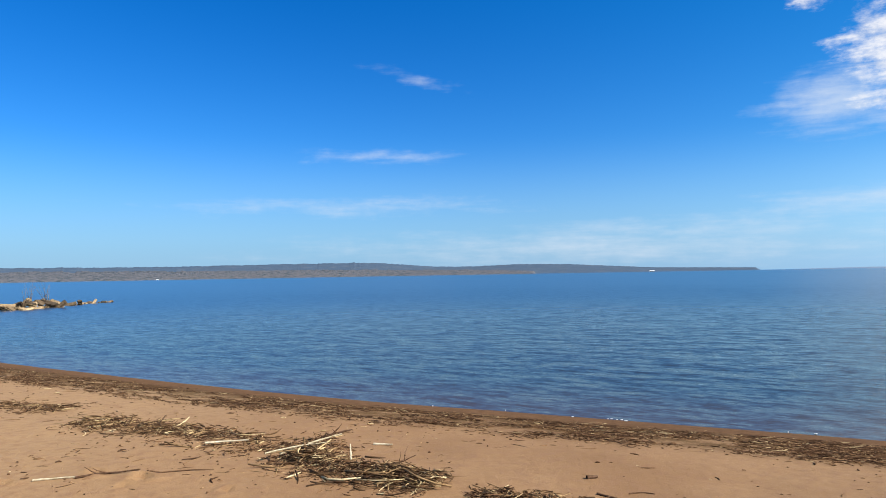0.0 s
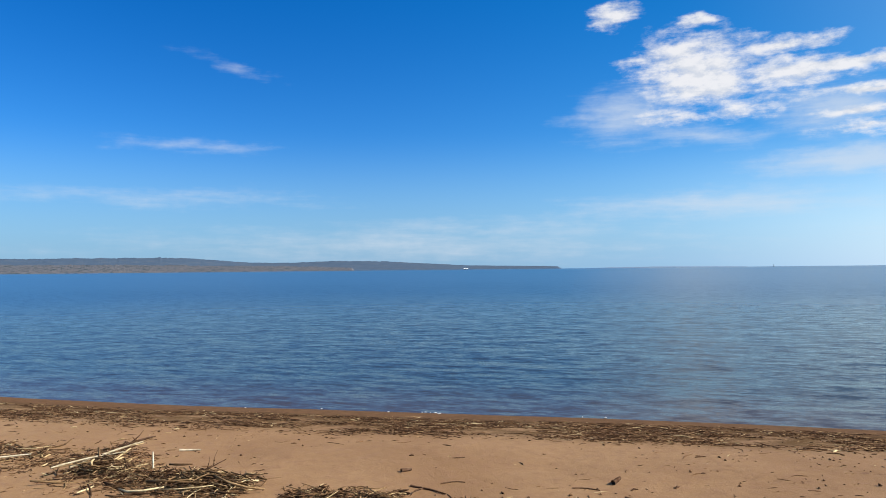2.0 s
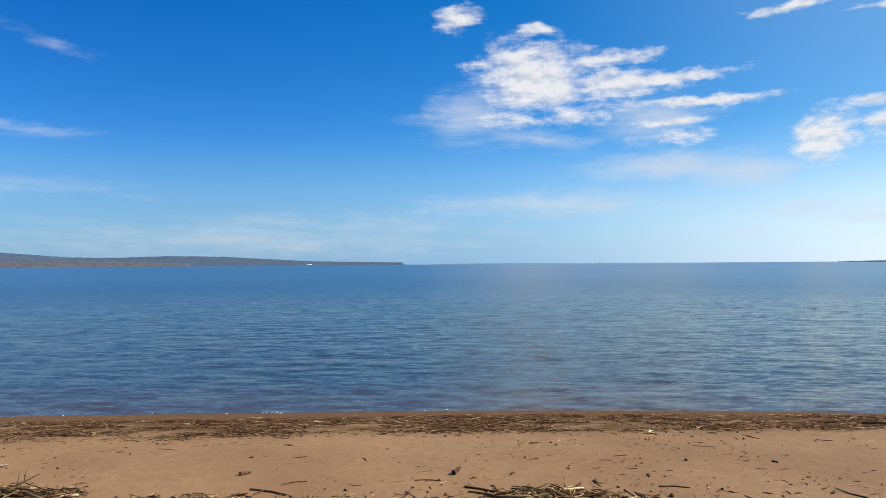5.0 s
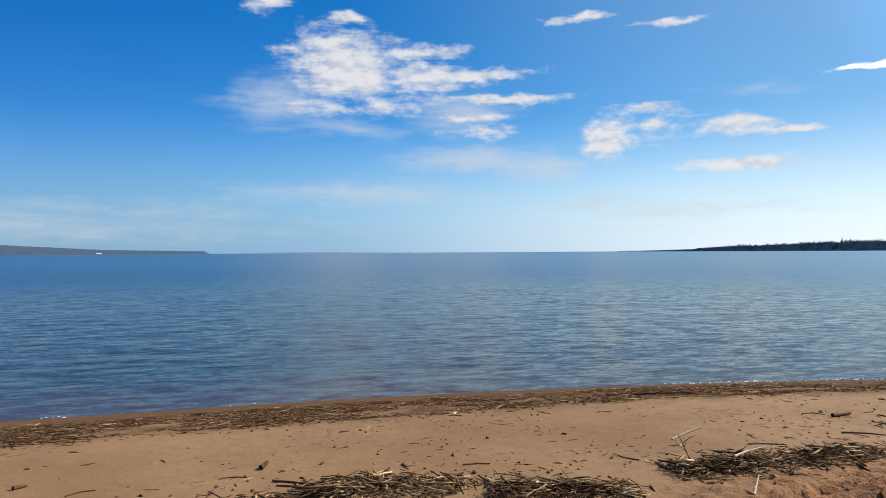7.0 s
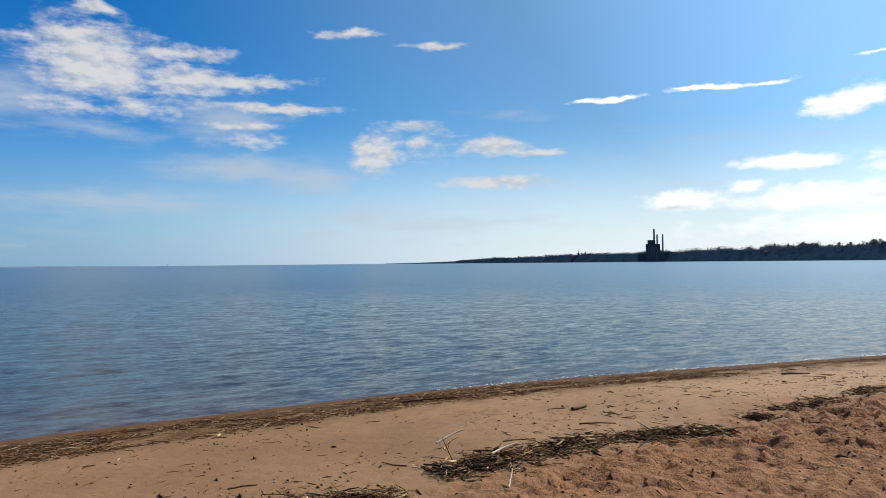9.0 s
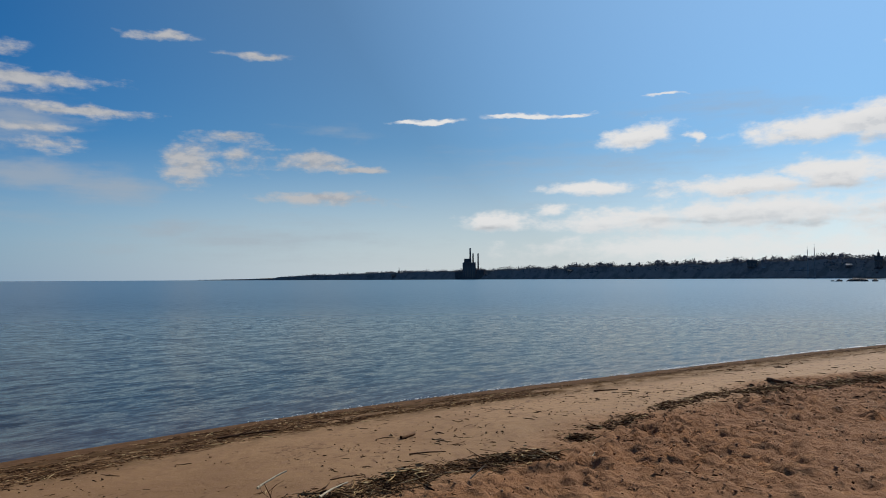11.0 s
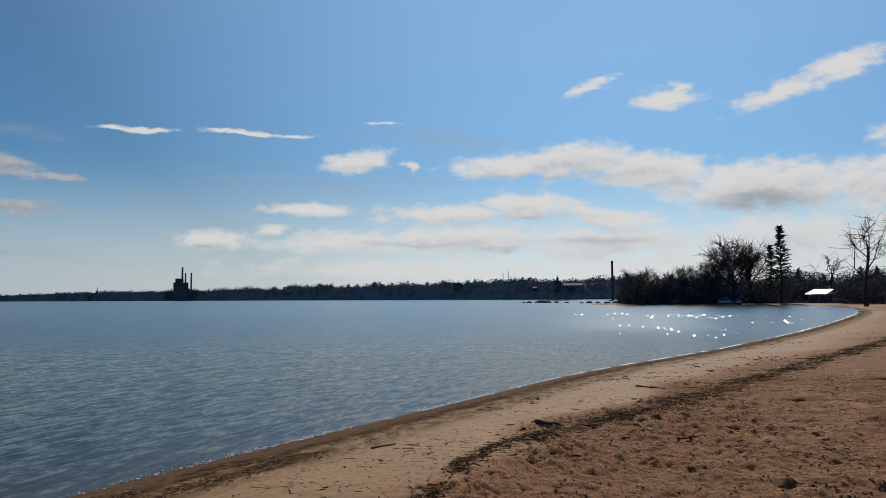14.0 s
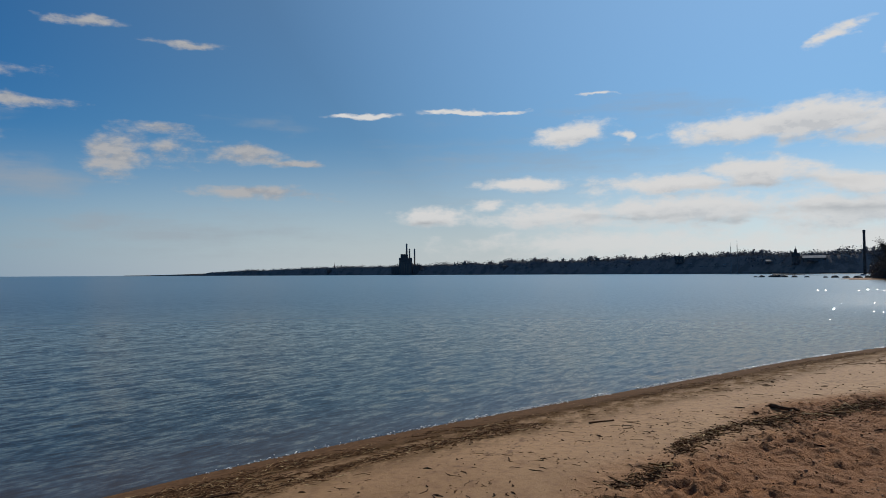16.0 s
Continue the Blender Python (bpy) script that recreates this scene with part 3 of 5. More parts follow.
def spread(lo, hi, step, far, growth=1.16):
    """Coordinates that are dense between lo and hi and widen out to far."""
    mid = list(np.arange(lo, hi + step / 2, step))
    out, d = [], step
    p = mid[-1]
    while p < far:
        d *= growth
        p = min(p + d, far)
        out.append(p)
    left, d, p = [], step, mid[0]
    while p > -far:
        d *= growth
        p = max(p - d, -far)
        left.append(p)
    return np.array(left[::-1] + mid + out)


def sheet(name, xs, ys, z_of, mat, keep=None):
    X, Y = np.meshgrid(xs, ys)
    S = inland(X, Y)
    Z = z_of(X, Y, S)
    verts = np.stack([X, Y, Z], -1).reshape(-1, 3)
    idx = np.arange(X.size).reshape(X.shape)
    q = np.stack([idx[:-1, :-1], idx[:-1, 1:], idx[1:, 1:], idx[1:, :-1]], -1).reshape(-1, 4)
    if keep is not None:
        q = q[keep(S.reshape(-1)[q])]
    ob = mesh_object(name, verts, q, mat, smooth=True)
    att = ob.data.attributes.new("inland", "FLOAT", "POINT")
    att.data.foreach_set("value", S.reshape(-1).astype(np.float32))
    if mat is SAND:
        for name, value in (("tread", trodden(X, Y, S)), ("wild", np.maximum(np.clip((np.hypot(X, Y) - 235) / 25, 0, 1), np.clip((S - 45) / 20, 0, 1)))):
            att = ob.data.attributes.new(name, "FLOAT", "POINT")
            att.data.foreach_set("value", value.reshape(-1).astype(np.float32))
    return ob


ground = sheet("ground", spread(-6.5, 17.0, 0.045, 4900, 1.12), spread(-6.0, 10.0, 0.045, 4900, 1.12), height, SAND)
tagged(ground, "tan and reddish sandy beach, trampled above the drift line, damp at the water", "ground", kind="structure")


def ripples(x, y, s):
    d = np.hypot(x - 3, y - 3)
    fade = 1 / (1 + (d / 45) ** 2) * np.clip(-s / 1.2 + 0.3, 0.25, 1)
    a, b = 0.85 * y + 0.52 * x, 0.85 * x - 0.52 * y
    w = 0
    for i, (l, amp, turn, crest) in enumerate(((0.62, 0.011, 0.10, 2.4), (0.42, 0.012, -0.25, 2.2), (0.27, 0.010, 0.25, 2.2), (1.2, 0.010, -0.15, 2.0), (2.4, 0.010, 0.05, 2.2))):
        u, v = a * math.cos(turn) + b * math.sin(turn), b * math.cos(turn) - a * math.sin(turn)
        w = w + amp * (waves(u, v / crest, 1 / l, 20 + i) - 0.5) * (0.4 + 0.9 * waves(u, v, 0.16, 30 + i))
    return w * fade * 1.15


lake = sheet("water", spread(-11.0, 24.0, 0.09, 4900, 1.05), spread(-8.0, 24.0, 0.09, 4900, 1.05), ripples, WATER, keep=lambda s: s.min(1) < 0.9)
tagged(lake, "calm blue-grey lake water with small wind ripples, reaching the horizon", "water", kind="structure")


# ---------------------------------------------------------------- drift lines on the beach
def ground_z(x, y):
    return height(np.asarray(x, float), np.asarray(y, float))


def stems(x, y, lift, length, radius, direction, tilt, bend, fine=False, draped=False):
    """Bent stems lying about (x, y): arrays of one size; fine ones have three sides."""
    n = len(x)
    t = np.array([-0.5, 0.0, 0.5]) if fine else np.array([-0.5, -0.15, 0.2, 0.5])
    d = np.stack([np.cos(direction), np.sin(direction)], -1)
    side = np.stack([-d[:, 1], d[:, 0]], -1)
    along = t[None, :] * length[:, None]
    curve = (0.25 - t[None, :] ** 2) * bend[:, None] * length[:, None]
    px = x[:, None] + d[:, :1] * along + side[:, :1] * curve
    py = y[:, None] + d[:, 1:] * along + side[:, 1:] * curve
    pz = ground_z(x, y)[:, None] + lift[:, None] + along * tilt[:, None] + radius[:, None] * 0.6
    low = ground_z(px, py) + radius[:, None] * 0.3
    pz = low if draped else np.maximum(pz, low)
    r = radius[:, None] * np.array([0.5, 1.15, 0.4] if fine else [0.8, 1.0, 0.9, 0.55])[None]
    return tubes(np.stack([px, py, pz], -1), r, 3 if fine else 4)


def along_line(pts, n, wander):
    pts = np.array(pts, float)
    seg = np.linalg.norm(np.diff(pts, axis=0), axis=1)
    u = rng.random(n) * seg.sum()
    i = np.minimum(np.searchsorted(np.cumsum(seg), u), len(seg) - 1)
    k = (u - np.concatenate([[0], np.cumsum(seg)[:-1]])[i]) / seg[i]
    p = pts[i] + (pts[i + 1] - pts[i]) * k[:, None]
    d = (pts[i + 1] - pts[i]) / seg[i][:, None]
    off = rng.normal(0, 1, n) * wander
    p = p + np.stack([-d[:, 1], d[:, 0]], -1) * off[:, None]
    return p[:, 0], p[:, 1], np.arctan2(d[:, 1], d[:, 0]), off


def reed_pile(label, pts, n, wander, high, longest=0.45):
    """A heap of washed-up reed stems over a bed of dark shreds; one object, nobody could count it."""
    n = int(n * 1.35)
    x, y, a, off = along_line(pts, n, wander)
    hold = waves(x, y, 2.3, 61) * 0.6 + waves(x, y, 5.0, 62) * 0.4 > rng.uniform(0.25, 0.6, n)
    x, y, a, off = x[hold], y[hold], a[hold], off[hold]
    n = len(x)
    core = np.exp(-(off / (wander * 1.2)) ** 2)
    lump = np.clip(waves(x, y, 3.0, 60) * 1.8 - 0.35, 0.1, 1.3)
    ln = 0.05 + (rng.random(n) ** 2.8) * longest * 0.75
    fat = np.where(rng.random(n) < 0.25, rng.uniform(0.005, 0.0105, n), rng.uniform(0.0022, 0.005, n))
    v, q = stems(x, y, rng.random(n) * high * core * lump, ln, fat, a + rng.normal(0, 0.8, n), rng.normal(0, 0.16, n), rng.normal(0, 0.5, n))
    ob = mesh_object("reed_pile", v, q, REED)
    tagged(ob, label, "plant debris", "reed heaps on the sand", "stuff")
    m = int(n * 3.2)
    x, y, a, off = along_line(pts, m, wander * 1.15)
    core = np.exp(-(off / wander) ** 2)
    lump = np.clip(waves(x, y, 3.0, 60) * 1.8 - 0.35, 0.1, 1.3)
    v, q = stems(x, y, rng.random(m) * high * 0.75 * core * lump, rng.uniform(0.015, 0.10, m), rng.uniform(0.0015, 0.006, m), a + rng.normal(0, 1.2, m), rng.normal(0, 0.25, m), rng.normal(0, 0.8, m), True)
    bed = mesh_object("shreds", v, q, SHRED, ob)
    tagged(bed, "dark rotted plant shreds", kind="stuff")
    return ob


reed_pile("straw-coloured reed stems heaped on tan sand", [(-4.3, 8.3), (-3.3, 7.85), (-2.6, 7.4), (-2.1, 7.1), (-1.6, 6.7)], 560, 0.20, 0.10, 0.5)
reed_pile("tangled heap of dark reeds with pale stems on the sand", [(-1.12, 7.05), (-1.4, 6.55), (-1.15, 6.15), (-0.8, 5.8), (-0.45, 5.6), (-0.05, 5.45)], 900, 0.16, 0.15, 0.55)
reed_pile("low strip of brown reeds on the sand", [(0.15, 5.1), (0.5, 5.12), (0.95, 4.88)], 260, 0.10, 0.08, 0.4)
reed_pile("dark low reed heap with chips of straw on the sand", [(1.3, 4.6), (1.7, 4.37), (2.1, 4.15), (2.5, 3.99)], 420, 0.09, 0.09, 0.4)
reed_pile("brown reed heap with a few pale stalks on the sand", [(2.5, 3.98), (2.95, 3.95), (3.25, 3.75), (3.25, 3.4)], 520, 0.13, 0.12, 0.5)
reed_pile("dark reed tangle beside a bleached stalk on the sand", [(3.4, 3.2), (3.65, 2.98), (3.95, 2.78), (4.2, 2.55)], 460, 0.12, 0.10, 0.4)
reed_pile("long dark heap of reeds and stalks along the drift line", [(4.72, 2.62), (5.05, 2.45), (5.5, 2.22), (5.95, 1.95), (6.3, 1.75), (6.65, 1.35), (7.1, 0.75)], 850, 0.12, 0.11, 0.5)
reed_pile("small tuft of dark reeds on trampled sand", [(7.75, 0.6), (8.0, 0.45)], 90, 0.08, 0.06, 0.3)
reed_pile("dark reeds matted together on trampled sand", [(8.3, 0.4), (8.7, 0.1), (9.1, -0.2)], 110, 0.08, 0.06, 0.4)
reed_pile("matted reeds with pale stems beside reddish trampled sand", [(9.7, -0.45), (10.3, -0.6), (10.9, -1.05), (11.5, -1.6)], 240, 0.09, 0.07, 0.4)
reed_pile("thin strip of reeds along the drift line", [(11.4, -1.7), (12.2, -2.6), (12.7, -3.5), (13.5, -4.9)], 720, 0.15, 0.08, 0.45)
reed_pile("ragged dark drift line of reeds further up the beach", [(13.5, -4.9), (15.2, -7.0), (17.4, -9.5), (20.2, -12.9), (24.5, -18.2), (31, -26)], 2600, 0.24, 0.09, 0.7)
reed_pile("reeds scattered thinly on pale sand", [(-6.3, 9.7), (-5.7, 9.45), (-5.0, 9.1)], 190, 0.18, 0.05, 0.4)


def wrack(n, lo, hi, x0, x1, label, name, thick):
    """The band of shreds that the last waves left along the water."""
    line = LINE[(LINE[:, 0] > x0 - 3) & (LINE[:, 0] < x1 + 8) & (LINE[:, 1] > -60)]
    x, y, a, _ = along_line(line, n, 0.0)
    s = lo(x) + (hi(x) - lo(x)) * rng.random(n) + rng.normal(0, 0.12, n)
    px, py = x + np.sin(a) * s, y - np.cos(a) * s
    u, w = px * np.cos(a) + py * np.sin(a), s
    dens = waves(px, py, 0.9, 40) * 0.35 + waves(u, w * 3.0, 2.2, 41) * 0.4 + waves(u, w * 2.5, 5.5, 44) * 0.3 + 0.2 * waves(x, y, 0.25, 43)
    ok = (dens > rng.uniform(0.50, 0.80, n)) & (s > 0.05) & (px > x0) & (px < x1)
    px, py, a = px[ok], py[ok], a[ok]
    m = len(px)
    v, q = stems(px, py, rng.random(m) ** 2 * 0.018, rng.uniform(0.010, 0.042, m) + rng.random(m) ** 6 * 0.22, rng.uniform(0.0013, 0.0046, m) * thick,
                 a + rng.normal(0, 0.5, m), rng.normal(0, 0.08, m), rng.normal(0, 0.4, m), True)
    return tagged(mesh_object(name, v, q, SHRED), label, "plant debris", kind="stuff")


wrack(110000, lambda x: np.interp(x, [-12, 2, 9, 14], [0.75, 0.85, 0.5, 0.45]), lambda x: np.interp(x, [-12, 2, 9, 14], [2.3, 2.1, 1.7, 1.4]), -13, 12,
      "band of dark wet plant shreds along the water's edge", "wrack_line", 1.15)
wrack(9000, lambda x: 0.55 + 0 * x, lambda x: 1.1 + 0 * x, 12, 45, "thin brown wrack on damp sand beside the water", "wrack_line", 1.3)


def litter(n, x0, x1, lo, hi, label, size, thick=1.0, aslant=0.0):
    line = LINE[(LINE[:, 0] > x0 - 3) & (LINE[:, 0] < x1 + 3) & (LINE[:, 1] > -60)]
    x, y, a, _ = along_line(line, n, 0.0)
    s = rng.uniform(lo, hi, n)
    px, py = x + np.sin(a) * s, y - np.cos(a) * s
    ok = waves(px, py, 0.7, 50) * 0.6 + waves(px, py, 2.1, 51) * 0.4 > rng.uniform(0.3, 0.8, n)
    px, py, a = px[ok], py[ok], a[ok]
    m = len(px)
    big = rng.random(m) ** 5
    v, q = stems(px, py, np.zeros(m), 0.02 + size * (rng.random(m) ** 4), (0.003 + 0.007 * big) * thick, a + aslant + rng.normal(0, 0.7, m), rng.normal(0, 0.05, m), rng.normal(0, 0.5, m), True, True)
    return tagged(mesh_object("beach_litter", v, q, SHRED), label, "plant debris", kind="stuff")


litter(800, -10, 12, 1.9, 5.2, "dark flat pieces of bark lying on smooth sand", 0.22, 1.2)
# dark pieces laid crosswise, in place of shadows in the trodden pits
litter(260, 3, 14, 3.6, 9.0, "dark flat pieces on trampled sand, standing in for pit shadows", 0.16, 1.6, 1.3)
litter(4200, -10, 12, 2.0, 4.8, "dark chips of bark and stalk strewn on smooth sand", 0.10, 1.3, 0.9)
litter(4500, 1, 14, 3.8, 8.5, "broken stalks and chips strewn on trampled sand", 0.14, 1.3, 1.3)
litter(1800, 7, 24, 1.4, 5.0, "dark flat pieces of bark along the drift line", 0.24, 1.9, 1.3)
litter(5000, 12, 40, 1.4, 9.0, "chips and stalks strewn over the far beach", 0.22, 1.4, 1.4)
litter(900, -10, 2, 3.0, 9.0, "few chips and stalks strewn on pale sand", 0.12, 0.8)


def stick(name, label, a, b, radius, mat, lift=0.0, rise=0.0, bend=0.06, forks=0, category="stick"):
    """One washed-up stick or stalk from a to b, with side twigs where it has them."""
    a, b = np.array(a, float), np.array(b, float)
    k = np.linspace(0, 1, 7)
    side = np.array([-(b - a)[1], (b - a)[0]])
    xy = a + (b - a) * k[:, None] + side * (np.sin(k * np.pi) * bend + rng.normal(0, 0.008, 7))[:, None]
    z = np.maximum(ground_z(xy[:, 0], xy[:, 1]).mean() + lift + rise * k, ground_z(xy[:, 0], xy[:, 1])) + radius * 0.7
    r = radius * (1.0 - 0.45 * k) * (1 + rng.normal(0, 0.07, 7))
    v, q = tubes(np.concatenate([xy, z[:, None]], 1)[None], r[None], 6)
    base = np.array([xy[0, 0], xy[0, 1], ground_z(xy[0, 0], xy[0, 1])])
    ob = mesh_object(name, v - base, q, mat, smooth=True)
    ob.location = base
    for i in range(forks):
        j = 2 + i % 4
        p = np.array([*xy[j], z[j]]) - base
        d = rng.normal(0, 1, 3) * np.array([0.10, 0.10, 0.02]) + np.array([0, 0, 0.03 + 0.05 * (rise > 0)])
        tv, tq = tubes(np.array([[p, p + d * 0.6, p + d + rng.normal(0, 0.015, 3)]]), np.array([[0.5, 0.4, 0.2]]) * radius, 4)
        mesh_object("twig", tv, tq, mat, ob)
    return tagged(ob, label, category)


stick("bleached_stalk", "white bleached reed stalk lying on pale sand", (-3.32, 5.64), (-2.95, 5.72), 0.011, PALE, category="stalk", bend=0.02)
stick("driftwood_stick", "thin brown stick crossing a bleached stalk", (-3.0, 5.68), (-2.55, 5.86), 0.010, DRIFT, forks=2)
stick("driftwood_stick", "thin dark twig flat on pale sand", (-2.45, 5.8), (-1.95, 5.9), 0.006, DRIFT)
stick("bleached_stalk", "short cream stalk on smooth tan sand", (-0.72, 7.0), (-0.53, 6.98), 0.013, PALE, category="stalk", bend=0.0)
stick("bleached_stalk", "cream stalk slanting out of a reed heap", (-1.5, 6.35), (-1.0, 6.75), 0.012, PALE, 0.05, 0.08, category="stalk", bend=0.05)
stick("bleached_stalk", "long pale stalk lying over dark reeds", (-1.6, 6.2), (-1.1, 6.5), 0.009, PALE, 0.08, 0.02, category="stalk", bend=0.08)
stick("bleached_stalk", "pale stalk standing up from a reed heap", (-0.82, 6.05), (-0.83, 6.10), 0.009, PALE, 0.05, 0.12, category="stalk", bend=0.0)
stick("driftwood_stick", "forked twig rising from the end of a reed heap", (-0.5, 5.6), (-0.25, 5.75), 0.006, DRIFT, 0.05, 0.10, forks=3)
stick("driftwood_stick", "knotty dark stick on top of a reed heap", (-1.25, 7.05), (-0.95, 7.15), 0.014, DRIFT, 0.06, 0.05, forks=2)
stick("bleached_stalk", "pale stalk lying in front of a reed heap", (-2.35, 6.85), (-1.95, 6.95), 0.012, PALE, 0.03, category="stalk", bend=0.02)
stick("driftwood_stick", "dark twig lying on smooth tan sand", (1.12, 5.24), (1.32, 4.98), 0.010, DRIFT, forks=1)
stick("driftwood_stick", "curved brown stalk flat on smooth sand", (1.36, 5.25), (1.55, 5.24), 0.006, DRIFT, bend=0.18)
stick("bark_chip", "reddish brown chip of bark on smooth sand", (1.13, 5.66), (1.22, 5.68), 0.018, DRIFT, category="bark", bend=0.0)
stick("driftwood_stick", "small dark chunk of wood standing in the sand", (2.62, 4.86), (2.7, 4.9), 0.022, DRIFT, 0.0, 0.02, bend=0.0)
stick("driftwood_stick", "thin curved stalk flat on smooth sand", (2.28, 4.86), (2.45, 4.75), 0.006, DRIFT, bend=0.12)
stick("driftwood_stick", "dark stick end half buried in sand", (2.53, 4.52), (2.66, 4.28), 0.010, DRIFT)
stick("driftwood_stick", "black crooked stick lying in the wrack", (7.65, 4.7), (8.15, 4.16), 0.014, DRIFT, 0.01, 0.02, forks=1)
stick("driftwood_stick", "dark chunk of driftwood on smooth sand", (7.75, 2.48), (7.95, 2.38), 0.022, DRIFT, bend=0.0)
stick("driftwood_stick", "thin stick lying above the reed heap", (4.86, 2.95), (4.89, 3.21), 0.006, DRIFT)
stick("bleached_stalk", "pale stalk leaning over the end of a reed heap", (5.28, 2.9), (5.54, 2.78), 0.011, PALE, 0.10, 0.07, category="stalk")
stick("driftwood_stick", "branching twig standing upright out of a reed heap", (5.0, 2.6), (4.93, 2.66), 0.005, DRIFT, 0.04, 0.2, forks=3)
stick("bleached_stalk", "short pale stalk stuck in trampled sand", (4.6, 1.95), (4.8, 2.0), 0.009, PALE, 0.0, 0.08, category="stalk", bend=0.0)
stick("bleached_stalk", "pale stalk lying across dark reeds", (5.1, 2.3), (5.4, 2.2), 0.010, PALE, 0.10, 0.03, category="stalk")
stick("bleached_stalk", "pale split stalk poking out of trampled sand", (6.0, 1.35), (6.02, 1.22), 0.007, PALE, 0.0, 0.12, category="stalk", bend=0.0)
stick("driftwood_stick", "long thin stick beside the drift line", (6.98, 2.16), (7.15, 1.83), 0.008, DRIFT)
stick("driftwood_stick", "thin dark stick above a long reed heap", (5.95, 2.57), (6.16, 2.33), 0.006, DRIFT)
stick("driftwood_stick", "short thin stick on smooth sand", (3.78, 3.83), (3.95, 3.70), 0.007, DRIFT)
stick("bleached_stalk", "short white stalk on trampled sand", (6.95, 0.42), (7.1, 0.36), 0.008, PALE, category="stalk", bend=0.0)
stick("driftwood_stick", "thick dark block of driftwood beside the drift line", (12.77, -2.32), (12.43, -2.62), 0.035, DRIFT, bend=0.0)
stick("driftwood_stick", "long thin branch lying on open sand", (16.95, -6.0), (16.2, -6.4), 0.018, DRIFT, forks=3)
stick("driftwood_stick", "dark stick lying on trampled reddish sand", (10.7, -3.76), (10.86, -4.18), 0.016, DRIFT, forks=1)
stick("driftwood_stick", "dark driftwood piece flat on smooth sand", (11.75, 0.47), (11.93, 0.1), 0.014, DRIFT)


def clods():
    """Crumbs and clods of damp sand kicked up where people have walked."""
    n = 24000
    x, y = rng.uniform(2.5, 20, n), rng.uniform(-12, 4.2, n)
    s = inland(x, y)
    ok = (rng.random(n) < trodden(x, y, s) * (0.25 + 0.9 * waves(x, y, 1.4, 77))) & (s < 14)
    x, y = x[ok], y[ok]
    m = len(x)
    size = 0.005 + 0.018 * rng.random(m) ** 3
    unit = np.array([(1, 0, 0), (0, 1, 0), (-1, 0, 0), (0, -1, 0), (0, 0, 1), (0, 0, -1)], float)
    v = unit[None] * rng.uniform(0.6, 1.3, (m, 6, 1)) * (1.0, 1.0, 0.7) + rng.normal(0, 0.15, (m, 6, 3))
    v = v * size[:, None, None] + np.stack([x, y, ground_z(x, y) + size * 0.3], -1)[:, None]
    f = np.array([(0, 1, 4), (1, 2, 4), (2, 3, 4), (3, 0, 4), (1, 0, 5), (2, 1, 5), (3, 2, 5), (0, 3, 5)])
    q = (np.arange(m)[:, None, None] * 6 + f[None]).reshape(-1, 3)
    tagged(mesh_object("sand_clods", v.reshape(-1, 3), q, CLOD), "reddish clods of damp sand kicked up on the beach", "sand", kind="stuff")


clods()


# ---------------------------------------------------------------- added sun-glint facets in the cove
def wavelets():
    """Small pointed facets added to the calm cove, set to mirror the sun as glints."""
    r = np.random.default_rng(31)
    n = 230
    az = r.normal(118.6, 4.0, n)
    d = 17 + 90 * r.random(n) ** 1.3
    x, y = np.sin(np.radians(az)) * d + MARK.x, np.cos(np.radians(az)) * d + MARK.y
    ok = (inland(x, y) < -1.0) & (waves(x, y, 0.08, 33) > 0.3)
    x, y, d = x[ok], y[ok], d[ok]
    m = len(x)
    size = r.uniform(0.045, 0.12, m) * np.clip(d / 55, 0.6, 1.7)
    high = size * 0.707 * np.tan(np.radians(r.uniform(14.0, 23.0, m))) - 0.004
    # each is turned so that one side mirrors the sun towards the mark
    eye, ray = np.radians(az[ok]), radians(SUN_AZ)
    lean = np.arctan2(0.8 * math.cos(ray) - np.cos(eye), 0.8 * math.sin(ray) - np.sin(eye))
    turn = lean - np.pi / 4 + r.normal(0, 0.10, m)
    k = np.arange(4) * np.pi / 2
    ring = np.stack([x[:, None] + size[:, None] * np.cos(k + turn[:, None]), y[:, None] + size[:, None] * np.sin(k + turn[:, None]), np.full((m, 4), -0.004)], -1)
    tip = np.stack([x, y, high], -1)[:, None]
    v = np.concatenate([ring, tip], 1)
    f = np.array([(i, (i + 1) % 4, 4) for i in range(4)])
    q = (np.arange(m)[:, None, None] * 5 + f[None]).reshape(-1, 3)
    ob = mesh_object("wavelets", v.reshape(-1, 3), q, GLINT)
    ob.data.shade_flat()
    tagged(ob, "small facets added on the cove to mirror the sun's sparkle", "water", kind="stuff")


wavelets()


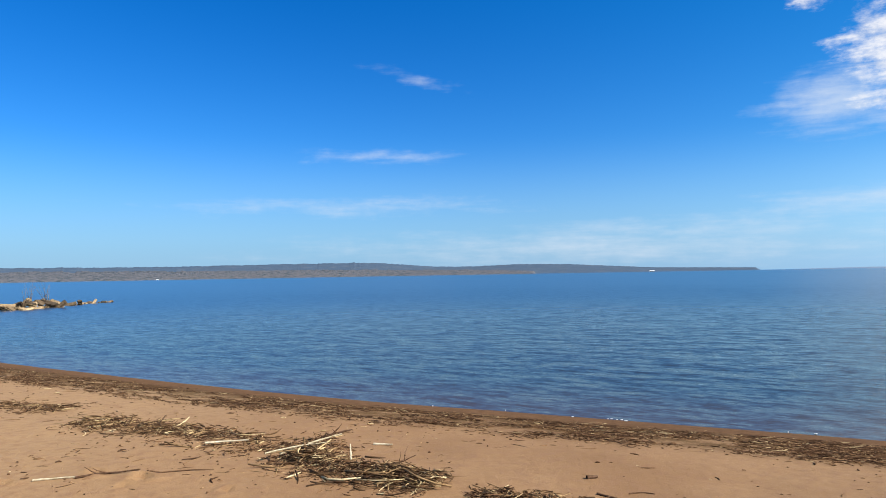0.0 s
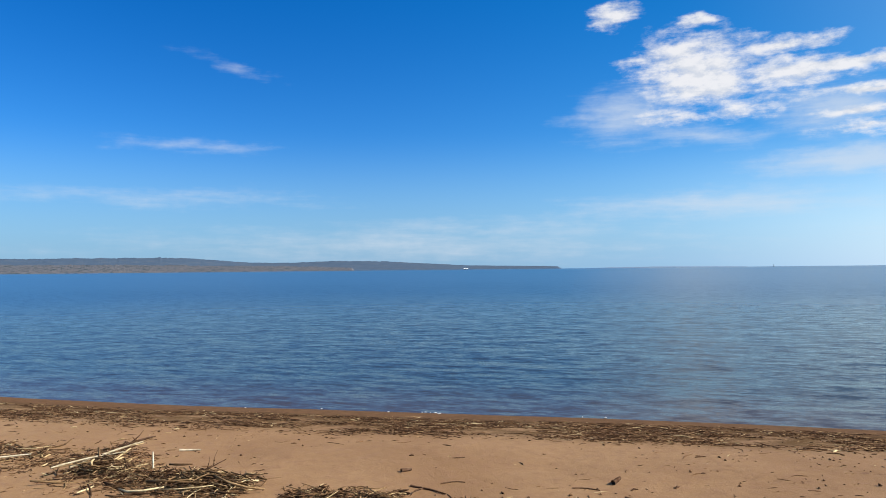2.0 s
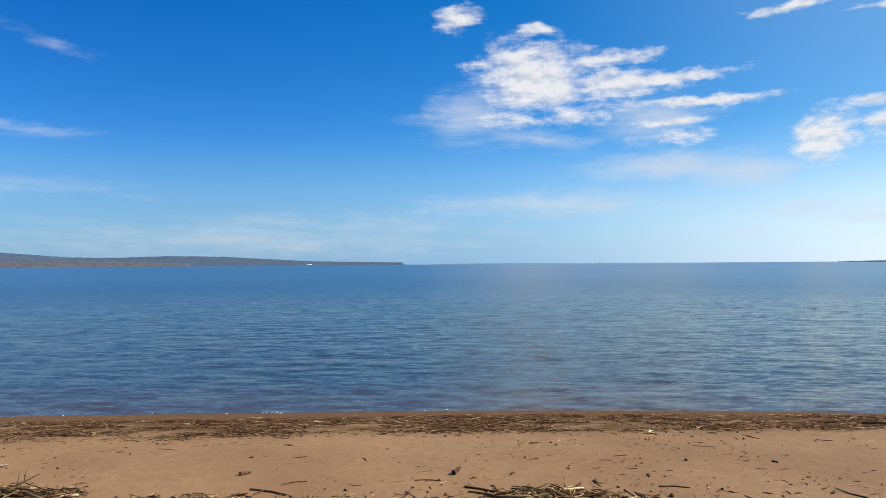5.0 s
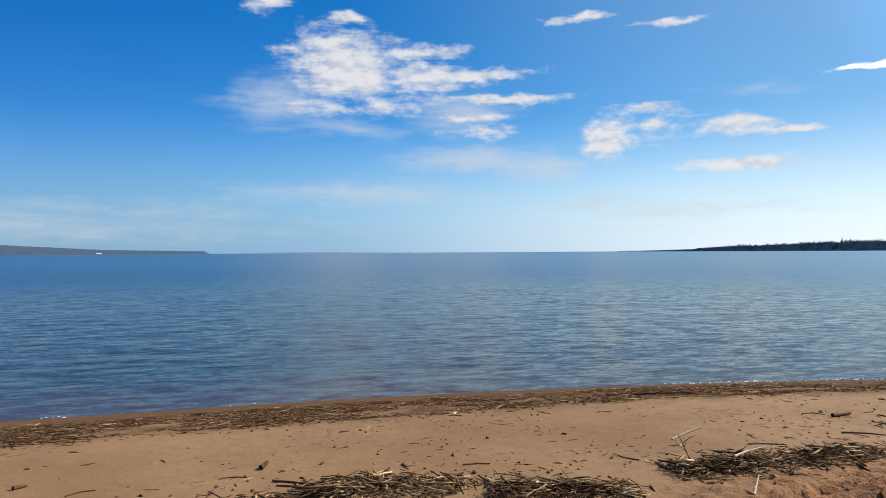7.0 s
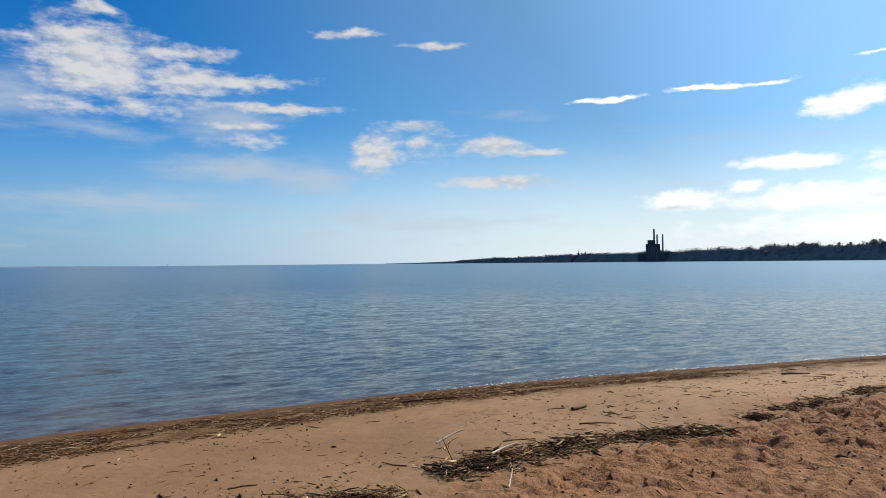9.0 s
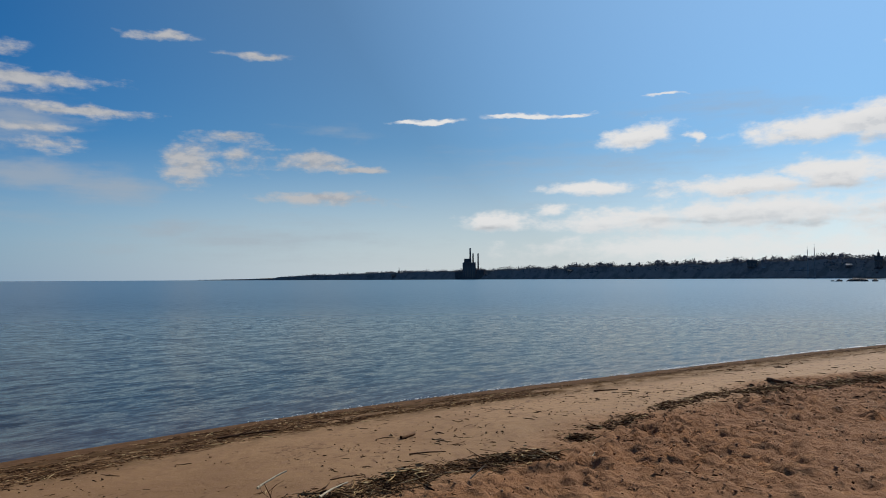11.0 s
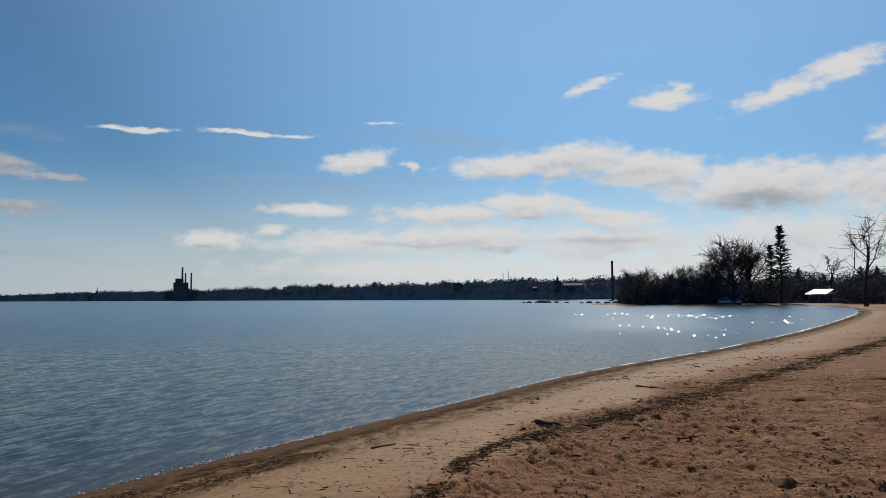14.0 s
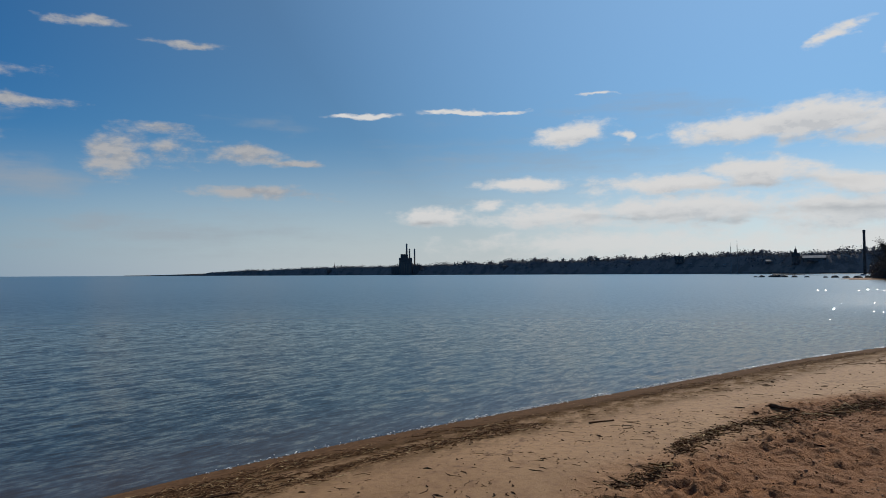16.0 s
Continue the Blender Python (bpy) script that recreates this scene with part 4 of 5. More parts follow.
# ---------------------------------------------------------------- foam and imitated sun glint where the ripples meet the sand
def foam():
    n = 14000
    line = LINE[(LINE[:, 0] > -2) & (LINE[:, 0] < 100) & (LINE[:, 1] > -90)]
    x, y, a, _ = along_line(line, n, 0.0)
    keep = (rng.random(n) < np.interp(x, [-2, 7, 11, 16], [0.02, 0.05, 0.25, 1.0])) & (waves(x, y, 1.3, 70) > np.interp(x, [0, 8, 14], [0.62, 0.5, 0.38]))
    x, y, a = x[keep], y[keep], a[keep]
    m = len(x)
    s = rng.normal(-0.02, 0.05, m)
    px, py = x + np.sin(a) * s, y - np.cos(a) * s
    far = np.clip(np.hypot(px, py) / 14, 1, 2.2)
    ln, r = rng.uniform(0.012, 0.05, m) * far, rng.uniform(0.004, 0.010, m) * np.sqrt(far)
    t = np.array([-0.5, -0.2, 0.2, 0.5])
    p = np.stack([px[:, None] + np.cos(a)[:, None] * t * ln[:, None], py[:, None] + np.sin(a)[:, None] * t * ln[:, None],
                  np.maximum(ground_z(px, py), 0.0)[:, None] + 0.006 + 0 * t], -1)
    v, q = tubes(p, r[:, None] * np.array([0.4, 1.0, 0.9, 0.3])[None], 3)
    tagged(mesh_object("foam_line", v, q, FOAM_GLINT, smooth=True), "white flecks of foam and imitated sun glint where ripples meet the sand", "foam", kind="stuff")


foam()


# ---------------------------------------------------------------- rubble jetty in the lake
def stone(bm, size, seed):
    r = np.random.default_rng(seed)
    bmesh.ops.create_cube(bm, size=1.0)
    for v in bm.verts:
        v.co = Vector([c * s for c, s in zip(v.co, size)]) * r.uniform(0.8, 1.1)
    bmesh.ops.bevel(bm, geom=bm.edges[:], offset=min(size) * 0.22, segments=2, affect="EDGES")
    for v in bm.verts:
        v.co += Vector(r.normal(0, min(size) * 0.05, 3))
    return bm


def jetty():
    root = tagged(new("rock_jetty"), "low jetty of tan stone slabs lying in the lake", "jetty")
    root.location = (-30.5, 56.0, 0.0)
    shapes = []
    for i in range(8):
        o = part("stone", stone(bmesh.new(), (rng.uniform(0.7, 1.7), rng.uniform(0.3, 0.55), rng.uniform(0.18, 0.33)), i), STONE, root)
        shapes.append(o.data)
        bpy.data.objects.remove(o)
    path = np.array([(-34.5, 45.0), (-30.9, 48.7), (-30.2, 51.5), (-30.6, 55.5), (-30.6, 59.8), (-30.1, 63.2)])
    for layer in range(3):
        for k in np.arange(0, 1, 0.019 if layer == 0 else 0.026):
            u = k * (len(path) - 1)
            i = min(int(u), len(path) - 2)
            p = path[i] + (path[i + 1] - path[i]) * (u - i)
            tall = np.interp(k, [0, 0.25, 0.5, 0.62, 1], [0.42, 0.52, 0.5, 0.16, 0.06])
            if layer * 0.38 > tall:
                continue
            o = new("stone", shapes[int(rng.integers(8))])
            o.parent = root
            w = (2 - layer) * np.interp(k, [0, 0.55, 0.65, 1], [0.8, 0.6, 0.2, 0.12])
            o.location = (p[0] + rng.normal(0, w * 0.7) + 30.5, p[1] + rng.normal(0, 0.3) - 56.0, min(layer * 0.36, tall) + rng.normal(0, 0.05))
            o.rotation_euler = (rng.normal(0, 0.28), rng.normal(0, 0.30), rng.normal(1.0, 0.9))
            o.scale = [float(np.interp(k, [0, 0.6, 1], [1.0, 0.9, 0.6]))] * 3


jetty()


# ---------------------------------------------------------------- trees
def branch_set(height_m, spread_m, seed, limbs=9, twigs=16, lean=0.0, start=0.25):
    """Limb and twig tubes of one leafless tree, standing at the origin."""
    r = np.random.default_rng(seed)
    trunk = [np.array([0, 0, 0.0])]
    for i in range(5):
        trunk.append(trunk[-1] + np.array([r.normal(lean, 0.02) * height_m, r.normal(0, 0.02) * height_m, height_m * 0.15]))
    trunk = np.array(trunk)
    big, bigr, fine, finer = [], [], [], []
    for i in range(limbs):
        k = start + (1 - start) * (i + r.random()) / limbs
        j = min(int(k * 5), 4)
        p0 = trunk[j] + (trunk[j + 1] - trunk[j]) * (k * 5 - j)
        ang = 2.4 * i + r.normal(0, 0.4)
        out = np.array([math.cos(ang), math.sin(ang), 0]) * spread_m * (0.55 + 0.45 * math.sin(math.pi * min(k + 0.1, 1))) * r.uniform(0.7, 1.1)
        up = np.array([0, 0, (height_m - p0[2]) * r.uniform(0.55, 0.95)])
        pts = np.array([p0, p0 + out * 0.35 + up * 0.3, p0 + out * 0.7 + up * 0.65, p0 + out + up])
        pts[1:] += r.normal(0, 0.03 * height_m, (3, 3))
        big.append(pts)
        r0 = 0.014 * height_m * (1 - 0.6 * k)
        bigr.append(r0 * np.array([1, 0.7, 0.45, 0.2]))
        for t in range(twigs):
            f = r.uniform(0.25, 1.0) * 2.999
            m = int(f)
            q0 = pts[m] + (pts[m + 1] - pts[m]) * (f - m)
            d = r.normal(0, 1, 3) * np.array([0.5, 0.5, 0.35]) + np.array([0, 0, 0.45]) + out / spread_m * 0.4
            d *= height_m * r.uniform(0.07, 0.17)
            mid = q0 + d * 0.55 + r.normal(0, 0.012 * height_m, 3)
            fine.append([q0, mid, q0 + d])
            finer.append(np.array([0.0036, 0.0026, 0.0014]) * height_m)
            for w in range(2):
                d2 = d * 0.6 + r.normal(0, 0.05 * height_m, 3)
                fine.append([mid, mid + d2 * 0.5, mid + d2])
                finer.append(np.array([0.0028, 0.0022, 0.0015]) * height_m)
    tr = 0.02 * height_m * np.array([1.35, 1.0, 0.9, 0.75, 0.5, 0.25])
    return trunk, tr, np.array(big), np.array(bigr), np.array(fine), np.array(finer)


def bare_tree(label, at, height_m, spread_m, seed, limbs=9, twigs=16, lean=0.0, start=0.25):
    trunk, tr, big, bigr, fine, finer = branch_set(height_m, spread_m, seed, limbs, twigs, lean, start)
    root = tagged(new("tree"), label, "tree", "leafless trees by the cove")
    root.location = (at[0], at[1], float(ground_z([at[0]], [at[1]])[0]) - 0.05)
    v, q = tubes(trunk[None], tr[None], 8)
    v2, q2 = tubes(big, bigr, 5)
    mesh_object("trunk", np.concatenate([v, v2]), np.concatenate([q, q2 + len(v)]), BARK, root, smooth=True)
    v, q = tubes(fine, finer, 3)
    mesh_object("crown", v, q, TWIGS, root)
    return root


def conifer(label, at, height_m, spread_m, seed, tiers=15):
    r = np.random.default_rng(seed)
    root = tagged(new("pine_tree"), label, "tree")
    root.location = (at[0], at[1], float(ground_z([at[0]], [at[1]])[0]) - 0.05)
    k = np.linspace(0, 1, 8)
    pts = np.stack([r.normal(0, 0.08, 8), r.normal(0, 0.08, 8), k * height_m], -1)
    v, q = tubes(pts[None], (0.017 * height_m * (1.05 - k))[None], 8)
    mesh_object("trunk", v, q, BARK, root, smooth=True)
    limb, limbr, needle, needler = [], [], [], []
    for i in range(tiers):
        f = 0.30 + 0.68 * i / (tiers - 1)
        reach = spread_m * (1.02 - f) ** 0.75 * r.uniform(0.75, 1.15) * (0.75 if f < 0.4 else 1)
        for j in range(7):
            a = 2 * math.pi * j / 7 + r.random()
            d = np.array([math.cos(a), math.sin(a), 0]) * reach * r.uniform(0.6, 1.1)
            g = min(0.985, f + r.normal(0, 0.022))
            p = np.array([0, 0, g * height_m])
            l = [p, p + d * 0.5 + (0, 0, 0.02 * height_m), p + d + (0, 0, 0.035 * height_m)]
            limb.append(l)
            limbr.append([0.06, 0.04, 0.02])
            for _ in range(12):
                t = r.uniform(0.2, 1.05)
                c = p + d * t + np.array([0, 0, 0.03 * height_m * t])
                e = r.normal(0, 1, 3) * (0.38, 0.38, 0.2) + d / reach * 0.3 + (0, 0, 0.1)
                needle.append([c - e * 0.6, c, c + e])
                needler.append([0.07, 0.14, 0.04])
    v, q = tubes(np.array(limb), np.array(limbr), 3)
    v2, q2 = tubes(np.array(needle), np.array(needler), 3)
    mesh_object("crown", np.concatenate([v, v2]), np.concatenate([q, q2 + len(v)]), NEEDLES, root)
    return root


def from_cove(az, dist):
    """The place at that bearing and distance from the mark on the beach."""
    p = bearing(az, dist)
    return p.x + MARK.x, p.y + MARK.y


bare_tree("leafless willow leaning over stones at the water", from_cove(114.9, 220), 10.0, 5.5, 11, 16, 60, -0.01, 0.12)
bare_tree("low leafless willow on the bank", from_cove(116.6, 226), 9.0, 6.0, 12, 14, 50, 0, 0.1)
bare_tree("bushy leafless willow on the bank", from_cove(118.6, 224), 10.5, 6.5, 13, 16, 60, 0, 0.1)
bare_tree("leafless tree with many upright limbs", from_cove(120.4, 226), 12.5, 6.0, 14, 16, 60, 0, 0.12)
bare_tree("broad leafless tree with a dense twiggy crown", from_cove(121.9, 222), 17.5, 7.5, 15, 18, 50, 0, 0.22)
bare_tree("tall leafless tree beside the pines", from_cove(123.3, 224), 15.5, 6.0, 16, 15, 40, 0, 0.2)
conifer("dark shaggy pine beside a taller pine", from_cove(124.6, 230), 17.0, 3.6, 17, 11)
conifer("tall ragged pine with tiered branches", from_cove(125.3, 226), 22.2, 5.2, 18, 15)
bare_tree("leafless tree with a bare forked crown near the beach", from_cove(130.6, 172), 18.5, 4.2, 19, 6, 12, -0.012, 0.3)
bare_tree("slender leafless tree behind the beach house", from_cove(128.6, 236), 14.0, 5.0, 20, 8, 14, 0, 0.2)
bare_tree("spreading leafless tree at the back of the beach", from_cove(134.0, 165), 17.0, 7.0, 21, 9, 14, 0, 0.25)
bare_tree("leafless willow over the end of the bank", from_cove(113.9, 240), 8.5, 4.5, 22, 8, 12, 0, 0.1)


def thicket(name, label, spots, heights, mat, tris, seed, wide=0.36, pointed=0.16, clump=1.0):
    """Far woods: every tree a stem and a loose cloud of twig clusters, all in one mesh."""
    r = np.random.default_rng(seed)
    n = len(spots)
    base = np.column_stack([spots, ground_z(spots[:, 0], spots[:, 1])])
    conif = r.random(n) < pointed
    u = r.random((n, tris))
    ang = r.random((n, tris)) * 2 * np.pi
    zz = np.where(conif[:, None], 0.15 + 0.85 * u, 0.02 + 0.98 * u ** 0.75)
    rad = np.where(conif[:, None], 0.16 * (1.08 - zz), wide * np.sqrt(np.clip(np.sin(np.pi * np.clip(zz * 0.75 + 0.22, 0.08, 0.97)), 0, 1)) * (0.6 + 0.4 * r.random((n, 1)))) * np.sqrt(r.random((n, tris)))
    h = heights[:, None]
    c = np.stack([base[:, :1] + rad * h * np.cos(ang), base[:, 1:2] + rad * h * np.sin(ang), base[:, 2:] + zz * h * 0.96], -1)
    size = (h * np.where(conif[:, None], 0.06, 0.05 * (1.9 - 1.5 * zz)) * (0.6 + 0.8 * r.random((n, tris))))[..., None, None]
    tri = c[:, :, None] + r.normal(0, 0.62, (n, tris, 3, 3)) * size * clump
    tri[..., 2] = np.maximum(tri[..., 2], base[:, 2][:, None, None])
    v = tri.reshape(-1, 3)
    q = np.arange(len(v)).reshape(-1, 3)
    k = len(v)
    foot = np.stack([base + (-0.012, 0, 0) * heights[:, None], base + (0.012, 0, 0) * heights[:, None], base + (0, 0, 0.6) * heights[:, None]], 1).reshape(-1, 3)
    v, q = np.concatenate([v, foot]), np.concatenate([q, k + np.arange(n * 3).reshape(-1, 3)])
    return tagged(mesh_object(name, v, q, mat), label, "woods", kind="stuff")


def shore_range(az, eye=(0.0, 0.0)):
    """Where the far shore begins at that bearing."""
    d = np.array([math.sin(radians(az)), math.cos(radians(az))])
    found = [0.0]
    for a, b in zip(LINE[:-1], LINE[1:]):
        e = b - a
        den = d[0] * e[1] - d[1] * e[0]
        if abs(den) < 1e-9:
            continue
        w = a - np.array(eye)
        t, k = (w[0] * e[1] - w[1] * e[0]) / den, (w[0] * d[1] - w[1] * d[0]) / den
        if 0 <= k <= 1 and t > 0:
            found.append(t)
    beyond = [t for t in found if t > 1000]
    return min(beyond) if az < 90 and beyond else max(found)


TREELINE = [(57, 0.03), (62.7, 0.09), (63.3, 0.32), (66, 0.46), (70, 0.64), (73, 0.72), (76, 0.78), (79, 0.9), (84, 1.08), (90, 1.32), (100, 1.6), (108, 1.78), (114, 1.9), (122, 1.9), (132, 2.2), (145, 2.4)]


RANGE_AZ = np.arange(55.0, 118.0, 0.25)
RANGE = np.array([shore_range(a) for a in RANGE_AZ])


def heights_below(spots, dist, top, eye_z):
    z = ground_z(spots[:, 0], spots[:, 1])
    return np.maximum(2.5, dist * np.tan(np.radians(top)) + eye_z - z)


def town_woods():
    r = np.random.default_rng(5)
    az = 57.2 + 58.3 * r.random(7000) ** 0.95
    d = np.interp(az, RANGE_AZ, RANGE) + 5 + 280 * r.random(len(az)) ** 1.6
    spots = np.stack([np.sin(np.radians(az)) * d, np.cos(np.radians(az)) * d], -1)
    line = np.interp(az, *zip(*TREELINE))
    top = line * (0.58 + 0.22 * waves(az, 0 * az + 3.0, 0.9, 81) + 0.16 * waves(az, 0 * az, 5.0, 94) + 0.22 * r.random(len(az)) ** 8)
    # open ground between the water and the road
    open_to = np.interp(az, [105.0, 106.0, 107.5, 110, 113, 115], [0, 300, 630, 520, 440, 400])
    behind = np.maximum(slope_at(az)[1], open_to) + np.interp(az, [99.5, 100.5, 105, 106], [0.0, 14.0, 14.0, 0.0])
    keep = (d > open_to) & (d > behind)
    az, d, spots, top = az[keep], d[keep], spots[keep], top[keep]
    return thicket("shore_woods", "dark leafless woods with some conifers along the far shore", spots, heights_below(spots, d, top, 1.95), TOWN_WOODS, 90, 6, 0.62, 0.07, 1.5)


def cove_woods():
    r = np.random.default_rng(8)
    az = r.uniform(113.8, 152, 900)
    d = np.where(az < 129, r.uniform(235, 330, len(az)), r.uniform(205, 320, len(az)))
    spots = np.stack([np.sin(np.radians(az)) * d + MARK.x, np.cos(np.radians(az)) * d + MARK.y], -1)
    ok = inland(spots[:, 0], spots[:, 1]) > 8
    az, d, spots = az[ok], d[ok], spots[ok]
    top = np.interp(az, *zip(*TREELINE)) * (0.45 + 0.35 * waves(az, 0 * az, 0.6, 83) + 0.42 * r.random(len(az)) ** 2)
    return thicket("cove_woods", "dense dark leafless woods behind the cove", spots, heights_below(spots, d, top, 1.93), SHORE_WOODS, 200, 9, 0.45, 0.08)


def bank_brush():
    """Leafless brush close to the water round the cove."""
    r = np.random.default_rng(14)
    az = r.uniform(113.6, 131.5, 2300)
    d = r.uniform(203, 250, len(az))
    spots = np.stack([np.sin(np.radians(az)) * d + MARK.x, np.cos(np.radians(az)) * d + MARK.y], -1)
    s = inland(spots[:, 0], spots[:, 1])
    ok = (s > 8) & (s < 30) & ~((az > 125.7) & (az < 129.5) & (d < 236)) & ~(np.min(np.abs(az[:, None] - np.array([121.2, 122.2, 123.2, 125.2, 126.2])), axis=1) < 0.28) & (r.random(len(az)) < np.interp(az, [113, 120, 124, 126, 131], [1, 1, 0.8, 0.25, 0.3]))
    az, spots = az[ok], spots[ok]
    tall = np.interp(az, [113, 116, 120, 124, 131], [4.5, 6.5, 8.5, 7.0, 4.5]) * r.uniform(0.45, 1.15, len(az))
    return thicket("bank_brush", "dense dark leafless brush along the cove bank", spots, tall, SHORE_WOODS, 150, 15, 0.5, 0.0)


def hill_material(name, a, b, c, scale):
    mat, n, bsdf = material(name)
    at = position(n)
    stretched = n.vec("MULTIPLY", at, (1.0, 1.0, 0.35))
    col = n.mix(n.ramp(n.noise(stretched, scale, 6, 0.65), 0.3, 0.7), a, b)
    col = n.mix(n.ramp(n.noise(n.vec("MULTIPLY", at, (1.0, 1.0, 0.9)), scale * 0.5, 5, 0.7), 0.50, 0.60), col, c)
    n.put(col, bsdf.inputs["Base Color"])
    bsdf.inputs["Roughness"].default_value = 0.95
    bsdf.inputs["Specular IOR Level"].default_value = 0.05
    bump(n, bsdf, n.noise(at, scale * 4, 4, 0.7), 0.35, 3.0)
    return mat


# colours lifted well above bare woods, standing in for haze
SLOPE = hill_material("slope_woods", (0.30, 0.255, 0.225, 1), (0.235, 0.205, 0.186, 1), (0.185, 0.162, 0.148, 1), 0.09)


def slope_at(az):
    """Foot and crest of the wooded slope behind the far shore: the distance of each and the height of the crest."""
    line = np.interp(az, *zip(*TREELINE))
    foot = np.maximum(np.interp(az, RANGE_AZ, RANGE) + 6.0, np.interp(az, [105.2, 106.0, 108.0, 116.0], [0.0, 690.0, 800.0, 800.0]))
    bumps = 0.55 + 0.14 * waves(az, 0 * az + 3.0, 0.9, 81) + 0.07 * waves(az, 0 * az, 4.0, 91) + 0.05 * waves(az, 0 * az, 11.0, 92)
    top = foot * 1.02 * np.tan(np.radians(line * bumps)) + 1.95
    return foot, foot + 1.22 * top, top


def on_slope(az, f):
    """A place on the wooded slope, a share f of the way up."""
    foot, crest, top = (float(v[0]) for v in slope_at(np.array([az])))
    d = foot + (crest - foot) * f
    return math.sin(radians(az)) * d, math.cos(radians(az)) * d, top * (0.08 + 0.92 * f)


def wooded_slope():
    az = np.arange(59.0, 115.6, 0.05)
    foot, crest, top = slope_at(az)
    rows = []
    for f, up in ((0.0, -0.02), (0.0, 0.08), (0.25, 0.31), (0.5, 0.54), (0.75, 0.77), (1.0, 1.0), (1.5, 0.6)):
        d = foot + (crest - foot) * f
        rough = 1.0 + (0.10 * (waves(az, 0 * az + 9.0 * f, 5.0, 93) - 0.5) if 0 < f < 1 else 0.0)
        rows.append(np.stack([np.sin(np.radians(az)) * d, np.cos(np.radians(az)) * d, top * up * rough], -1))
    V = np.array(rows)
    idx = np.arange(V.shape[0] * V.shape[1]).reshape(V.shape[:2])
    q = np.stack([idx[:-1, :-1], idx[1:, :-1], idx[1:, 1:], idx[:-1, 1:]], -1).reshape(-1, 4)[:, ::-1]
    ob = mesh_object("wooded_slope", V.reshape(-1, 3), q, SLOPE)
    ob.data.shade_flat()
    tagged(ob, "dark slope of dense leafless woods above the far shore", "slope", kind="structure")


bank_brush()
town_woods()
cove_woods()
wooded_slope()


# ---------------------------------------------------------------- far hills across the lake
def hills(name, label, profile, dist, depth, mat, seed, rough):
    az = np.arange(profile[0][0], profile[-1][0] + 0.01, 0.04)
    el = np.interp(az, *zip(*profile))
    plain = el
    el = el * (1 + rough * (waves(az, 0 * az, 1.3, seed) - 0.5) + rough * 0.7 * (waves(az, 0 * az, 5.0, seed + 1) - 0.5) + rough * 0.5 * (waves(az, 0 * az, 11.0, seed + 2) - 0.5))
    rows = []
    for f, up in ((0.0, 0.0), (0.05, 0.10), (0.35, 0.40), (0.7, 0.8), (1.0, 1.0), (1.3, 0.7)):
        d = dist + depth * f
        top = np.tan(np.radians(el if f == 1.0 else plain)) * (dist + depth)
        rows.append(np.stack([np.sin(np.radians(az)) * d, np.cos(np.radians(az)) * d, up * top - 0.3 * (f == 0)], -1))
    V = np.array(rows)
    idx = np.arange(V.shape[0] * V.shape[1]).reshape(V.shape[:2])
    q = np.stack([idx[:-1, :-1], idx[1:, :-1], idx[1:, 1:], idx[:-1, 1:]], -1).reshape(-1, 4)[:, ::-1]
    return tagged(mesh_object(name, V.reshape(-1, 3), q, mat, smooth=True), label, "hills", kind="structure")


# brown woods with a grey-blue cast of distance haze painted in
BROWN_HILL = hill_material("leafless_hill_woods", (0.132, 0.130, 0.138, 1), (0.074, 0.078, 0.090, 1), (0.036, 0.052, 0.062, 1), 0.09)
# the blue of distance haze is painted into the back hills' colours
HAZE_BLUE_HILL = hill_material("haze_tinted_hill_woods", (0.062, 0.092, 0.135, 1), (0.052, 0.080, 0.120, 1), (0.072, 0.098, 0.135, 1), 0.03)
hills("hills_back", "wooded hills across the lake, tinted blue-grey for haze", [(-50, 0.9), (-33, 1.02), (-23, 1.0), (-18.6, 1.03), (-12, 1.1), (-6.6, 1.14), (-3.5, 0.95), (-1, 0.72), (2, 0.68), (6, 0.8), (10, 0.74), (14, 0.5), (17, 0.34), (21, 0.26), (24.2, 0.2), (24.5, 0.02)],
      3700, 600, HAZE_BLUE_HILL, 90, 0.07)
# this strip's faintness is haze painted as a pale blue base colour
FAR_HILL = hill_material("haze_painted_land", (0.15, 0.20, 0.27, 1), (0.14, 0.19, 0.26, 1), (0.16, 0.21, 0.28, 1), 0.03)
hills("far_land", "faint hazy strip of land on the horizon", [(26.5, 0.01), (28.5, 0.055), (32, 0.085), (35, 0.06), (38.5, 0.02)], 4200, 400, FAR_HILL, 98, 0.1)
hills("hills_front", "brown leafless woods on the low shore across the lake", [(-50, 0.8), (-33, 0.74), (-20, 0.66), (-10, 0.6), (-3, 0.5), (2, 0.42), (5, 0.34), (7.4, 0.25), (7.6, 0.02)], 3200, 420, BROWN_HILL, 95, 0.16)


# ---------------------------------------------------------------- buildings across the water
def at_bearing(root, az, dist, eye=(0, 0)):
    p = bearing(az, dist)
    x, y = p.x + eye[0], p.y + eye[1]
    root.matrix_world = pose(x, y, float(ground_z([x], [y])[0]) - 0.2, 0, 0, -az)
    return root


